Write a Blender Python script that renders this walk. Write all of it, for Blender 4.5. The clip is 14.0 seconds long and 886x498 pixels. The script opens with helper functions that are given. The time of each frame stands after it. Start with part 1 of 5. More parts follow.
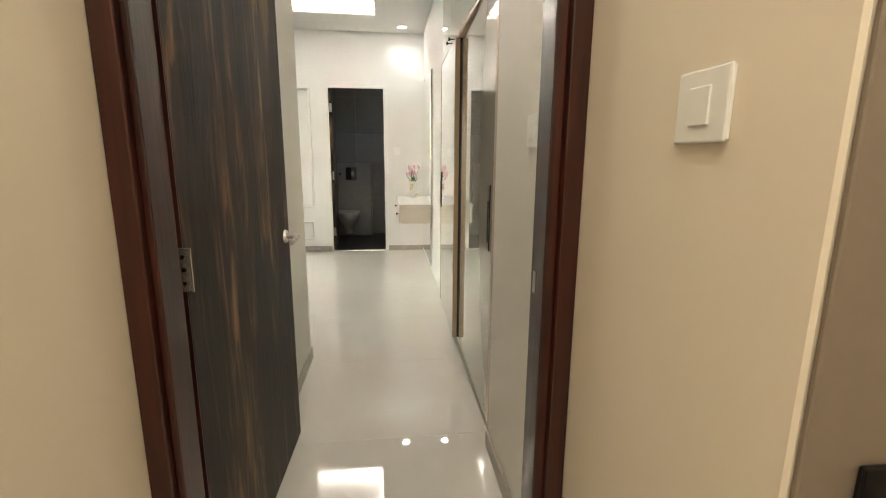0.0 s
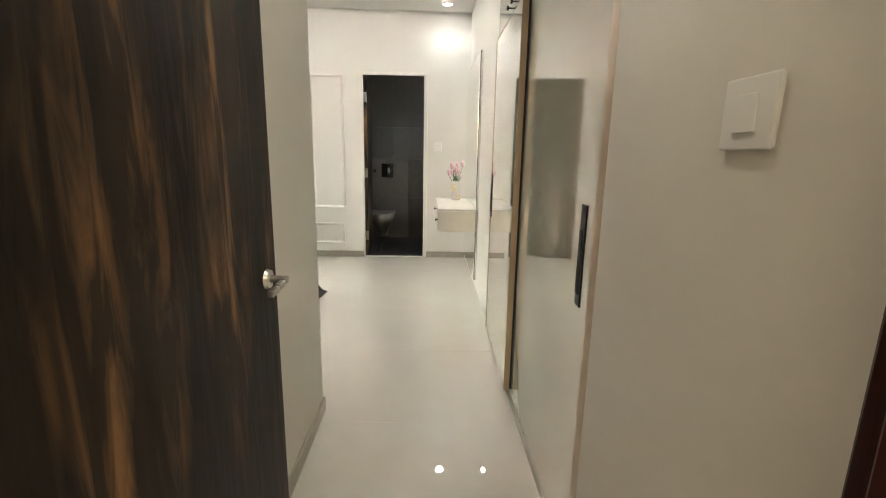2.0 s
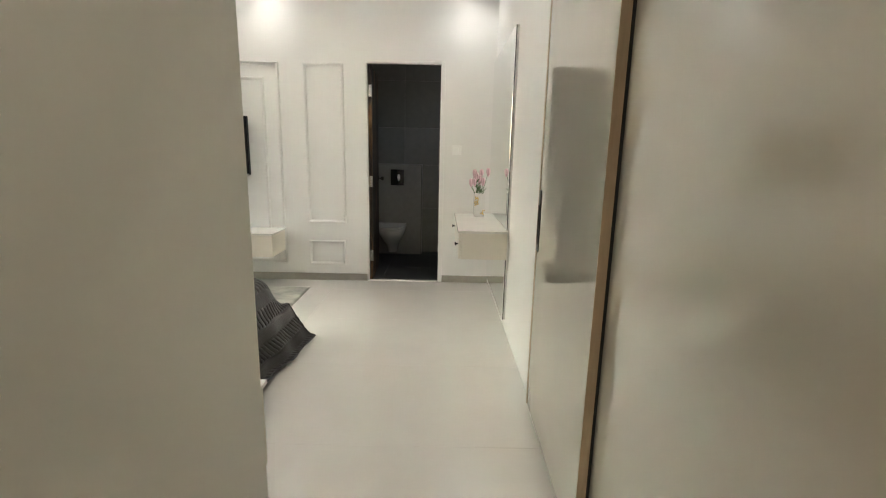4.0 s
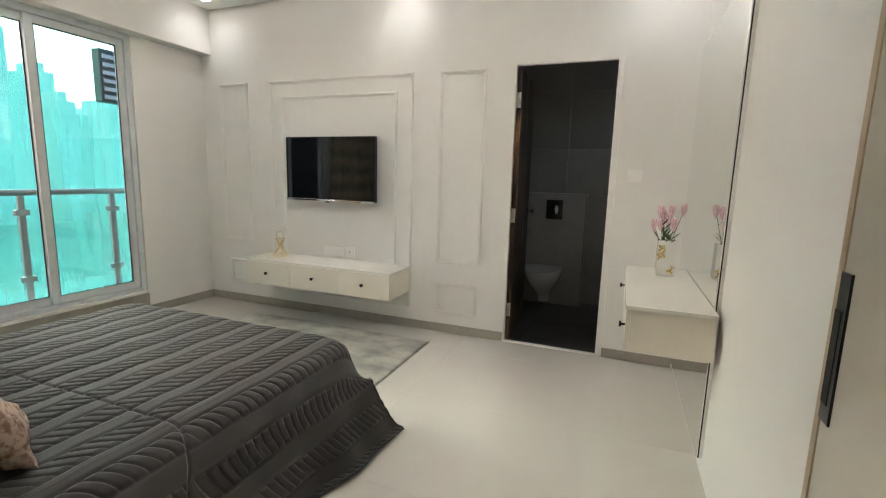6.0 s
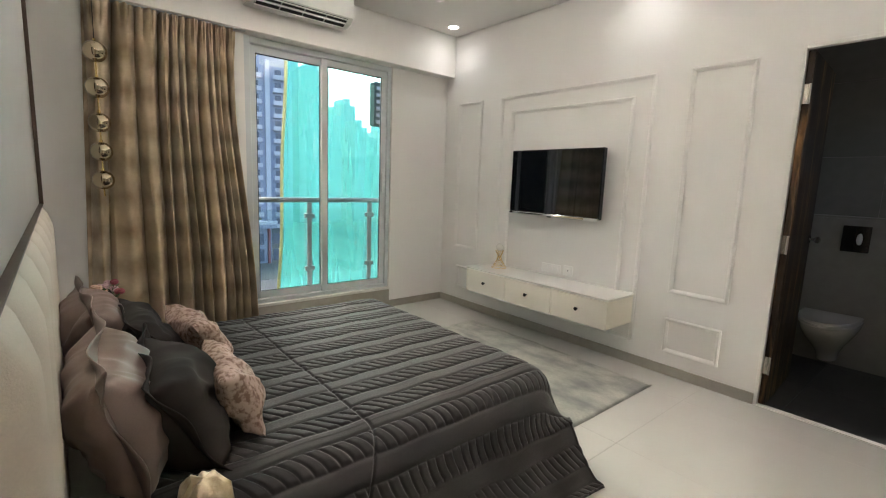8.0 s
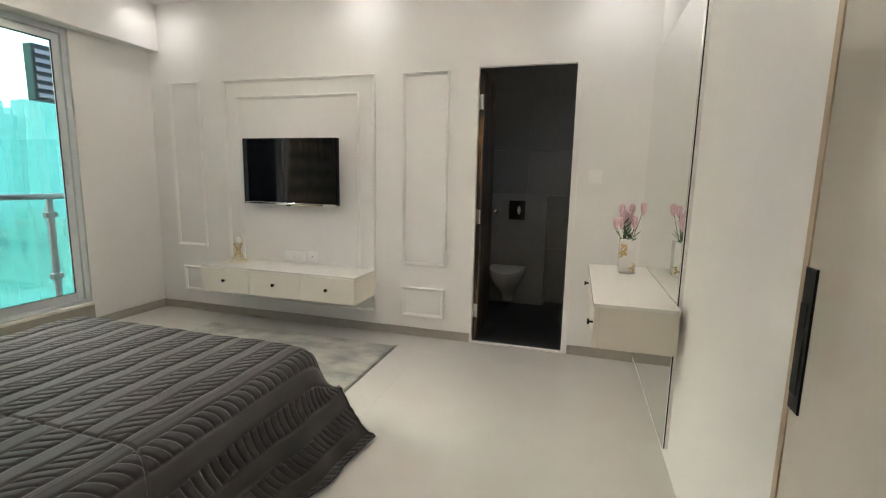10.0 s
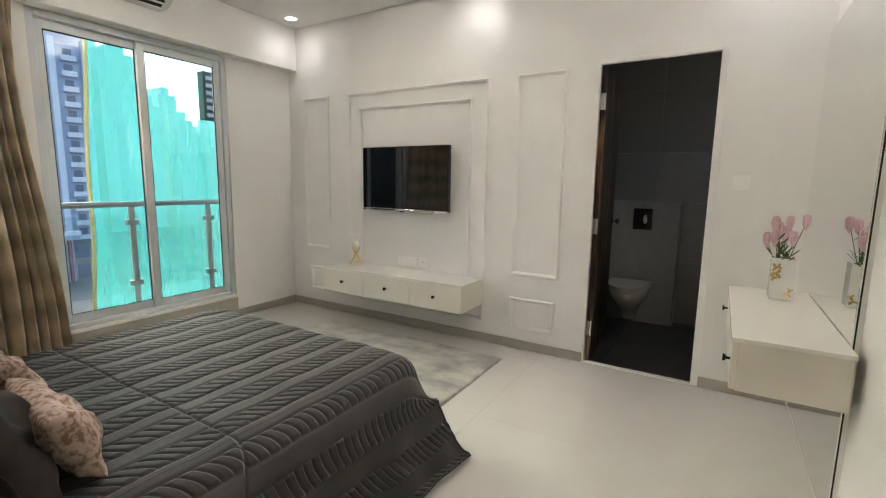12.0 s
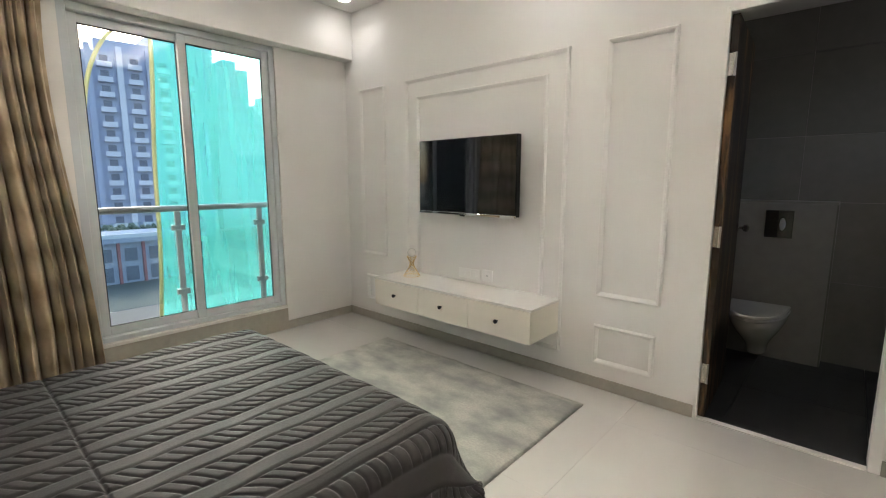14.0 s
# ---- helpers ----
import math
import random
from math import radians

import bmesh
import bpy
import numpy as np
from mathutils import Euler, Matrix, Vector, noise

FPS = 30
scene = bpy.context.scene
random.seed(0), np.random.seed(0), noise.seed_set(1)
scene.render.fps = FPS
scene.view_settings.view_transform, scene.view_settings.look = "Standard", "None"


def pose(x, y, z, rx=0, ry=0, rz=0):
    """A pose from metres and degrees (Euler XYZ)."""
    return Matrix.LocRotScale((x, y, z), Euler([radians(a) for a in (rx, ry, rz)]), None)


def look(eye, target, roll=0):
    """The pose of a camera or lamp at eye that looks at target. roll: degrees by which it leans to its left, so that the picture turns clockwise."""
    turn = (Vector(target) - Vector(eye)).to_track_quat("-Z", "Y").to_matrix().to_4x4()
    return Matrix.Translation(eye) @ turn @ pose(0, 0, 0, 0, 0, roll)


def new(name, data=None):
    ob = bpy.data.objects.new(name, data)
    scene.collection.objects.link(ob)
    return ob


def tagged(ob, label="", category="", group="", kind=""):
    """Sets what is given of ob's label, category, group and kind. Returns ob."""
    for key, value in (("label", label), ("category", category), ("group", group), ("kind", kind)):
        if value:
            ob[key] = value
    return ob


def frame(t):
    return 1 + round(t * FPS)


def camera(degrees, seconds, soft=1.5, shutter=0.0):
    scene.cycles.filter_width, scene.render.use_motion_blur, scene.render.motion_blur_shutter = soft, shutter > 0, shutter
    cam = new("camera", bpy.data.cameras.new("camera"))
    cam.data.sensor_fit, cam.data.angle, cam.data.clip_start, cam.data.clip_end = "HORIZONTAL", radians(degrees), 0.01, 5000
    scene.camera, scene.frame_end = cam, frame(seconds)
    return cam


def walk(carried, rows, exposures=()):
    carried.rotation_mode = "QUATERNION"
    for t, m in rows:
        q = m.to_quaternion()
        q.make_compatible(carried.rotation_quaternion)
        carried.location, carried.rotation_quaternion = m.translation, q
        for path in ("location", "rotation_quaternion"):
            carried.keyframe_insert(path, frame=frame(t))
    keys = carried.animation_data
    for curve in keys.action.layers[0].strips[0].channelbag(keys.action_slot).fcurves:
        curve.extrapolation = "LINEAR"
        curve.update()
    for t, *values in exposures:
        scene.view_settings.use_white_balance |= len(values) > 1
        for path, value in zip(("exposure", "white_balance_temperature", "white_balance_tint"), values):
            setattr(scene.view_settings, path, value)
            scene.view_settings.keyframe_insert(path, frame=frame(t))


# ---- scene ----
cam = camera(88.5, 14.0, soft=1.1)
PATH = [
    (0, (0.25, 0.4, 1.248), (0.479, 2.347, 0.856), 0.4),
    (0.5, (0.234, 0.54, 1.241), (0.411, 2.494, 0.848), 0.8),
    (1, (0.204, 0.707, 1.254), (0.342, 2.663, 0.86), 1.0),
    (1.5, (0.225, 0.94, 1.25), (0.325, 2.896, 0.845), 1.0),
    (2, (0.25, 1.107, 1.269), (0.317, 3.062, 0.853), 1.1),
    (2.5, (0.243, 1.259, 1.266), (0.288, 3.214, 0.847), 1.2),
    (2.7, (0.243, 1.355, 1.266), (0.27, 3.311, 0.849), 1.3),
    (4.8, (0.205, 2.51, 1.293), (0.197, 4.475, 0.916), 1.1),
    (5, (0.24, 2.632, 1.277), (0.13, 4.596, 0.918), 1.1),
    (5.5, (0.281, 2.916, 1.289), (-0.091, 4.852, 0.954), 1.4),
    (6, (0.283, 3.127, 1.285), (-0.432, 4.97, 0.976), 1.6),
    (6.5, (0.255, 3.252, 1.286), (-0.888, 4.867, 0.988), 1.8),
    (7, (0.254, 3.319, 1.301), (-1.245, 4.606, 0.989), 1.9),
    (7.2, (0.256, 3.337, 1.301), (-1.301, 4.552, 0.985), 1.9),
    (9.3, (0.242, 3.237, 1.306), (-0.816, 4.914, 1.042), 1.9),
    (9.5, (0.242, 3.2, 1.3), (-0.674, 4.956, 1.023), 1.7),
    (10, (0.238, 3.134, 1.285), (-0.314, 5.033, 0.987), 1.2),
    (10.5, (0.246, 3.121, 1.281), (-0.072, 5.072, 0.977), 0.7),
    (11, (0.254, 3.116, 1.288), (-0.061, 5.066, 0.974), 0.7),
    (11.5, (0.264, 3.169, 1.287), (-0.278, 5.068, 0.976), 0.8),
    (12, (0.259, 3.271, 1.303), (-0.767, 4.964, 1.015), 0.9),
    (12.5, (0.197, 3.332, 1.308), (-1.256, 4.676, 1.02), 1.3),
    (13, (0.183, 3.402, 1.3), (-1.332, 4.673, 0.996), 0.8),
    (13.5, (0.096, 3.612, 1.296), (-1.376, 4.931, 0.994), 0.8),
    (14, (0.017, 3.89, 1.303), (-1.303, 5.363, 1.006), -0.0),
]
walk(cam, [(t, look(eye, target, roll)) for t, eye, target, roll in PATH],
     [(0, 2.58, 6500, 10), (2.0, 2.46, 6500, 10), (2.7, 2.36, 6450, 10), (4.8, 2.04, 6350, 10), (7.0, 1.90, 6400, 13), (14, 1.90, 6400, 13)])

# ---- world and light ----
CEIL, TVY, RX, LX, WINX, HEADY = 2.79, 6.58, 0.71, -0.26, -3.62, 3.17
# the last downlight, over the entry, is unseen, added to light the corridor
DOWNLIGHTS = [(-3.29, 6.35), (-1.42, 6.36), (0.43, 6.30), (-1.5, 3.6), (0.2, 2.0)]
world = bpy.data.worlds.new("world")
scene.world = world
world.use_nodes = True
wn = world.node_tree.nodes
sky = wn.new("ShaderNodeTexSky")
sky.sky_type, sky.sun_disc = "NISHITA", False
sky.sun_elevation, sky.sun_rotation = radians(30), radians(275)
sky.air_density, sky.dust_density = 1.0, 3.0
wn["Background"].inputs["Strength"].default_value = 0.15
world.node_tree.links.new(sky.outputs[0], wn["Background"].inputs["Color"])
sun = new("sun", bpy.data.lights.new("sun", "SUN"))
sun.data.energy, sun.data.angle, sun.data.color = 0.5, radians(25), (1.0, 0.95, 0.88)
sun.matrix_world = look((0, 0, 20), (12, -1, 13))


def lamp(name, kind, energy, colour, m, **more):
    data = bpy.data.lights.new(name, kind)
    data.energy, data.color = energy, colour
    ob = new(name, data)
    ob.matrix_world = m
    return ob


for n, (x, y) in enumerate(DOWNLIGHTS):
    o = lamp("downlight_beam", "SPOT", (1.9, 1.9, 3.0, 5.5, 5.6)[n], (1.0, 0.975, 0.94) if n < 4 else (1.0, 0.91, 0.76), look((x, y, CEIL - 0.012), (x, y + 1e-4, 0)))
    o.data.spot_size, o.data.spot_blend, o.data.shadow_soft_size = radians(150), 1.0, 0.045
hall = lamp("hall_light", "AREA", 4.6, (1.0, 0.92, 0.74), look((0.2, 0.0, 2.6), (0.2, 0.001, 0)))
hall.data.size = 1.0
# unseen fill lamp in an added opening, to brighten the bathroom
bath_fill = lamp("bath_fill_light", "AREA", 0.30, (1.0, 0.95, 0.87), look((0.84, 7.40, 1.90), (0, 7.40, 1.90)))
bath_fill.data.size = 0.5

# ---- small building blocks ----
def mesh_of(name, bm):
    me = bpy.data.meshes.new(name)
    bm.to_mesh(me)
    bm.free()
    return me


def smooth(me, angle=40):
    """Soft shading; bodies that are mostly one flat face keep that face truly flat."""
    areas = [p.area for p in me.polygons]
    if len(areas) < 400 and max(areas) > 0.12 * sum(areas):
        angle = min(angle, 14)
    me.shade_smooth()
    me.set_sharp_from_angle(angle=radians(angle))


def part(name, bm, material, parent=None, label="", angle=40):
    """One bmesh as one mesh object, under a thing or a part if one is given."""
    me = mesh_of(name, bm)
    me.materials.append(material)
    smooth(me, angle)
    ob = new(name, me)
    if parent:
        ob.parent = parent
    if label:
        ob["label"] = label
    return ob


def thing(name, x, y, z, label, category, group="", turn=0):
    ob = new(name)
    ob.empty_display_size = 0.05
    ob.matrix_world = pose(x, y, z, 0, 0, turn)
    return tagged(ob, label, category, group)


def add_box(bm, x0, x1, y0, y1, z0, z1, bevel=0.0, segments=1):
    made = bmesh.ops.create_cube(bm, size=1)
    bmesh.ops.scale(bm, vec=(x1 - x0, y1 - y0, z1 - z0), verts=made["verts"])
    bmesh.ops.translate(bm, vec=((x0 + x1) / 2, (y0 + y1) / 2, (z0 + z1) / 2), verts=made["verts"])
    if bevel:
        edges = list({e for v in made["verts"] for e in v.link_edges})
        bmesh.ops.bevel(bm, geom=edges, offset=bevel, segments=segments, affect="EDGES", profile=0.5)
    return bm


def box(x0, x1, y0, y1, z0, z1, bevel=0.0, segments=1):
    return add_box(bmesh.new(), x0, x1, y0, y1, z0, z1, bevel, segments)


def add_rod(bm, a, b, r, r2=None, sides=16):
    a, b = Vector(a), Vector(b)
    m = Matrix.Translation((a + b) / 2) @ (b - a).to_track_quat("Z", "Y").to_matrix().to_4x4()
    bmesh.ops.create_cone(bm, cap_ends=True, segments=sides, radius1=r, radius2=r if r2 is None else r2, depth=(b - a).length, matrix=m)
    return bm


def rod(a, b, r, r2=None, sides=16):
    return add_rod(bmesh.new(), a, b, r, r2, sides)


def lathe(profile, sides=24, close=False):
    """A body turned about z from (radius, height) pairs."""
    bm = bmesh.new()
    rings = [[bm.verts.new((r * math.cos(2 * math.pi * k / sides), r * math.sin(2 * math.pi * k / sides), z)) for k in range(sides)] for r, z in profile]
    for low, high in zip(rings, rings[1:]):
        for k in range(sides):
            bm.faces.new((low[k], low[(k + 1) % sides], high[(k + 1) % sides], high[k]))
    if profile[0][0] > 1e-4:
        bm.faces.new(rings[0][::-1])
    if profile[-1][0] > 1e-4:
        bm.faces.new(rings[-1])
    bmesh.ops.remove_doubles(bm, verts=bm.verts, dist=1e-5)
    bmesh.ops.recalc_face_normals(bm, faces=bm.faces)
    return bm


def sheet(name, points, rows, cols, material, parent=None, thick=0.0, label=""):
    """A grid surface from an array of rows x cols points."""
    faces = [(r * cols + c, r * cols + c + 1, (r + 1) * cols + c + 1, (r + 1) * cols + c) for r in range(rows - 1) for c in range(cols - 1)]
    me = bpy.data.meshes.new(name)
    me.from_pydata(points.reshape(-1, 3).tolist(), [], faces)
    me.materials.append(material)
    me.shade_smooth()
    ob = new(name, me)
    if parent:
        ob.parent = parent
    if thick:
        mod = ob.modifiers.new("thickness", "SOLIDIFY")
        mod.thickness, mod.offset = thick, -1
    if label:
        ob["label"] = label
    return ob


def structure(name, bm, material, label=""):
    return tagged(part(name, bm, material, None, label), label, "", "", "structure")


# ---- materials ----
def material(name, colour, rough=0.5, metal=0.0, grain=0.0, scale=20.0, bump=0.0, bump_scale=None, stain=0.0, stain_scale=1.5, coat=0.0, spec=0.5, stretch=(1, 1, 1), tint=None, rough_vary=0.0, random_vary=0.0):
    mat = bpy.data.materials.new(name)
    mat.use_nodes = True
    nt = mat.node_tree
    n, l = nt.nodes, nt.links
    p = n["Principled BSDF"]
    p.inputs["Roughness"].default_value, p.inputs["Metallic"].default_value = rough, metal
    p.inputs["Coat Weight"].default_value, p.inputs["Coat Roughness"].default_value = coat, 0.012
    p.inputs["Specular IOR Level"].default_value = spec
    geo = n.new("ShaderNodeNewGeometry")
    mapping = n.new("ShaderNodeMapping")
    mapping.inputs["Scale"].default_value = stretch
    l.new(geo.outputs["Position"], mapping.inputs["Vector"])

    def tex(sc, detail):
        t = n.new("ShaderNodeTexNoise")
        t.inputs["Scale"].default_value, t.inputs["Detail"].default_value = sc, detail
        l.new(mapping.outputs[0], t.inputs["Vector"])
        return t

    fine, broad = tex(scale, 6), tex(stain_scale, 3)
    dark = tint or tuple(c * 0.6 for c in colour)
    first = n.new("ShaderNodeMix")
    first.data_type = "RGBA"
    ramp = n.new("ShaderNodeMapRange")
    ramp.inputs["From Min"].default_value, ramp.inputs["From Max"].default_value = 0.3, 0.7
    ramp.inputs["To Max"].default_value = grain
    l.new(fine.outputs["Fac"], ramp.inputs["Value"])
    l.new(ramp.outputs[0], first.inputs["Factor"])
    first.inputs["A"].default_value, first.inputs["B"].default_value = (*colour, 1), (*dark, 1)
    second = n.new("ShaderNodeMix")
    second.data_type = "RGBA"
    ramp2 = n.new("ShaderNodeMapRange")
    ramp2.inputs["From Min"].default_value, ramp2.inputs["From Max"].default_value = 0.35, 0.75
    ramp2.inputs["To Max"].default_value = stain
    l.new(broad.outputs["Fac"], ramp2.inputs["Value"])
    l.new(ramp2.outputs[0], second.inputs["Factor"])
    l.new(first.outputs["Result"], second.inputs["A"])
    second.inputs["B"].default_value = (*dark, 1)
    out = second.outputs["Result"]
    if random_vary:
        info, hsv, mr = n.new("ShaderNodeObjectInfo"), n.new("ShaderNodeHueSaturation"), n.new("ShaderNodeMapRange")
        mr.inputs["To Min"].default_value, mr.inputs["To Max"].default_value = 1 - random_vary, 1 + random_vary
        l.new(info.outputs["Random"], mr.inputs["Value"])
        l.new(mr.outputs[0], hsv.inputs["Value"])
        l.new(out, hsv.inputs["Color"])
        out = hsv.outputs["Color"]
    l.new(out, p.inputs["Base Color"])
    if rough_vary:
        r = n.new("ShaderNodeMapRange")
        r.inputs["To Min"].default_value, r.inputs["To Max"].default_value = max(0.02, rough - rough_vary), rough + rough_vary
        l.new(broad.outputs["Fac"], r.inputs["Value"])
        l.new(r.outputs[0], p.inputs["Roughness"])
    if bump:
        b = n.new("ShaderNodeBump")
        b.inputs["Strength"].default_value, b.inputs["Distance"].default_value = 1.0, bump
        src = tex(bump_scale, 4) if bump_scale else fine
        l.new(src.outputs["Fac"], b.inputs["Height"])
        l.new(b.outputs[0], p.inputs["Normal"])
    return mat


def glowing(name, colour, strength):
    mat = bpy.data.materials.new(name)
    mat.use_nodes = True
    p = mat.node_tree.nodes["Principled BSDF"]
    p.inputs["Base Color"].default_value = (*colour, 1)
    p.inputs["Emission Color"].default_value, p.inputs["Emission Strength"].default_value = (*colour, 1), strength
    return mat


def clear_glass(name, colour=(1, 1, 1), gloss=0.08):
    """A thin pane: mostly clear, with a mirror sheen by Fresnel."""
    mat = bpy.data.materials.new(name)
    mat.use_nodes = True
    n, l = mat.node_tree.nodes, mat.node_tree.links
    n.remove(n["Principled BSDF"])
    clear, shine, mix, fres = n.new("ShaderNodeBsdfTransparent"), n.new("ShaderNodeBsdfGlossy"), n.new("ShaderNodeMixShader"), n.new("ShaderNodeFresnel")
    clear.inputs["Color"].default_value = (*colour, 1)
    shine.inputs["Roughness"].default_value = 0.01
    fres.inputs["IOR"].default_value = 1.45
    l.new(fres.outputs[0], mix.inputs[0])
    l.new(clear.outputs[0], mix.inputs[1])
    l.new(shine.outputs[0], mix.inputs[2])
    l.new(mix.outputs[0], n["Material Output"].inputs["Surface"])
    return mat


def wood(name, dark, mid, light, rough=0.4, coat=0.0, scale=(9.0, 9.0, 0.7), light_at=0.62):
    """Streaky wood grain that runs up the board."""
    mat = bpy.data.materials.new(name)
    mat.use_nodes = True
    n, l = mat.node_tree.nodes, mat.node_tree.links
    p = n["Principled BSDF"]
    p.inputs["Roughness"].default_value, p.inputs["Coat Weight"].default_value = rough, coat
    geo, mp = n.new("ShaderNodeNewGeometry"), n.new("ShaderNodeMapping")
    mp.inputs["Scale"].default_value = scale
    l.new(geo.outputs["Position"], mp.inputs["Vector"])
    t = n.new("ShaderNodeTexNoise")
    t.inputs["Scale"].default_value, t.inputs["Detail"].default_value, t.inputs["Roughness"].default_value, t.inputs["Distortion"].default_value = 1.6, 8, 0.62, 0.8
    l.new(mp.outputs[0], t.inputs["Vector"])
    ramp = n.new("ShaderNodeValToRGB")
    e = ramp.color_ramp.elements
    e[0].position, e[0].color = 0.38, (*dark, 1)
    e[1].position, e[1].color = light_at + 0.12, (*light, 1)
    m = ramp.color_ramp.elements.new((0.38 + light_at) / 2 + 0.03)
    m.color = (*mid, 1)
    l.new(t.outputs["Fac"], ramp.inputs["Fac"])
    l.new(ramp.outputs[0], p.inputs["Base Color"])
    b = n.new("ShaderNodeBump")
    b.inputs["Distance"].default_value = 0.0008
    l.new(t.outputs["Fac"], b.inputs["Height"])
    l.new(b.outputs[0], p.inputs["Normal"])
    return mat


def streaked_laminate():
    """Nearly black wood grain with loose drifts of rust-brown flecks that run up the board."""
    mat = bpy.data.materials.new("dark_streaked_laminate")
    mat.use_nodes = True
    n, l = mat.node_tree.nodes, mat.node_tree.links
    p = n["Principled BSDF"]
    p.inputs["Roughness"].default_value, p.inputs["Specular IOR Level"].default_value = 0.5, 0.22
    geo = n.new("ShaderNodeNewGeometry")

    def grain(scale, detail, lo, hi, bend):
        mp, t, mr = n.new("ShaderNodeMapping"), n.new("ShaderNodeTexNoise"), n.new("ShaderNodeMapRange")
        mp.inputs["Scale"].default_value = scale
        t.inputs["Scale"].default_value, t.inputs["Detail"].default_value, t.inputs["Distortion"].default_value = 1.0, detail, bend
        t.inputs["Roughness"].default_value = 0.6
        mr.inputs["From Min"].default_value, mr.inputs["From Max"].default_value = lo, hi
        l.new(geo.outputs["Position"], mp.inputs["Vector"]), l.new(mp.outputs[0], t.inputs["Vector"]), l.new(t.outputs["Fac"], mr.inputs["Value"])
        return mr.outputs[0]

    def times(a, b):
        m = n.new("ShaderNodeMath")
        m.operation = "MULTIPLY"
        l.new(a, m.inputs[0]), l.new(b, m.inputs[1])
        return m.outputs[0]

    def blend(f, a, b):
        m = n.new("ShaderNodeMix")
        m.data_type = "RGBA"
        l.new(f, m.inputs["Factor"])
        for key, c in (("A", a), ("B", b)):
            if isinstance(c, tuple):
                m.inputs[key].default_value = (*c, 1)
            else:
                l.new(c, m.inputs[key])
        return m.outputs["Result"]

    base = blend(grain((34, 34, 3.0), 6, 0.3, 0.7, 0.8), (0.0075, 0.0055, 0.0045), (0.028, 0.020, 0.0145))
    drift = grain((7.5, 7.5, 0.9), 3, 0.47, 0.66, 0.4)
    fleck = grain((17, 17, 2.3), 8, 0.46, 0.66, 1.0)
    body = blend(drift, base, (0.040, 0.026, 0.0165))
    both = times(drift, fleck)
    l.new(blend(both, body, (0.27, 0.145, 0.062)), p.inputs["Base Color"])
    b = n.new("ShaderNodeBump")
    b.inputs["Distance"].default_value = 0.0006
    l.new(fleck, b.inputs["Height"]), l.new(b.outputs[0], p.inputs["Normal"])
    return mat


PAINT = material("white_paint", (0.80, 0.785, 0.755), 0.55, grain=0.10, scale=60, bump=0.00012, bump_scale=180, stain=0.10, tint=(0.74, 0.71, 0.66))
ENTRYPAINT = material("ivory_paint", (0.77, 0.74, 0.68), 0.5, grain=0.10, scale=60, bump=0.00012, bump_scale=180, stain=0.12, tint=(0.72, 0.67, 0.57))
CEILING = material("ceiling_paint", (0.82, 0.80, 0.77), 0.7, grain=0.1, scale=40, bump=0.0003, bump_scale=150, stain=0.08, tint=(0.76, 0.74, 0.70))
HALLPAINT = material("cream_paint", (0.79, 0.70, 0.575), 0.55, grain=0.12, scale=50, bump=0.0002, bump_scale=120, stain=0.15, tint=(0.72, 0.65, 0.53))
TILE = material("ivory_tile", (0.645, 0.625, 0.585), 0.02, grain=0.25, scale=5, stain=0.35, stain_scale=1.1, tint=(0.57, 0.545, 0.50), random_vary=0.015, spec=0.5, coat=1.0)
TILE.node_tree.nodes["Principled BSDF"].inputs["Coat IOR"].default_value = 1.55
JOINT = material("tile_joint", (0.52, 0.49, 0.44), 0.8, grain=0.2)
SKIRT = material("beige_skirting_tile", (0.42, 0.385, 0.33), 0.35, grain=0.25, scale=25, stain=0.3)
LAMINATE = material("cream_gloss_laminate", (0.67, 0.62, 0.525), 0.015, grain=0.06, scale=3, stain=0.08, stain_scale=0.8, coat=1.0)
LAMINATE.node_tree.nodes["Principled BSDF"].inputs["Coat IOR"].default_value = 1.6
EDGE = material("light_wood_edge", (0.50, 0.375, 0.25), 0.35, grain=0.3, scale=30, stretch=(4, 4, 0.4))
WHITEBOARD = material("cream_laminate", (0.76, 0.71, 0.615), 0.3, grain=0.10, scale=14, stain=0.08, stretch=(4, 4, 0.6), tint=(0.68, 0.62, 0.52))
MARBLE = material("white_stone_top", (0.80, 0.78, 0.73), 0.18, grain=0.06, scale=6, stain=0.12, stain_scale=4, tint=(0.66, 0.62, 0.55))
BLACK = material("black_metal", (0.012, 0.011, 0.011), 0.32, 0.6)
# near-black for rubber and backing; also puts shade into gaps and slots
BLACKGAP = material("dark_recess", (0.02, 0.018, 0.016), 0.8)
STEEL = material("brushed_steel", (0.55, 0.53, 0.50), 0.28, 1.0, grain=0.2, scale=80)
CHROME = material("chrome", (0.75, 0.74, 0.72), 0.08, 1.0)
GOLD = material("polished_gold", (0.78, 0.58, 0.25), 0.12, 1.0)
SMOKY = material("smoky_mirror_ball", (0.52, 0.44, 0.31), 0.05, 1.0)
DARKCHROME = material("dark_polished_plate", (0.10, 0.10, 0.10), 0.15, 1.0)
MIRROR = material("mirror_silver", (0.88, 0.90, 0.88), 0.01, 1.0)
DOORWOOD = streaked_laminate()
MAHOGANY = wood("mahogany", (0.020, 0.0042, 0.003), (0.042, 0.0085, 0.0055), (0.075, 0.017, 0.010), 0.33, 0.1, (16, 16, 0.8))
PLASTIC = material("white_plastic", (0.86, 0.85, 0.82), 0.3, grain=0.05)
# white profile greyed and cooled: its backlit shade is in the colour
UPVC = material("backlit_white_profile", (0.60, 0.64, 0.66), 0.35, grain=0.08, scale=30, stain=0.1)
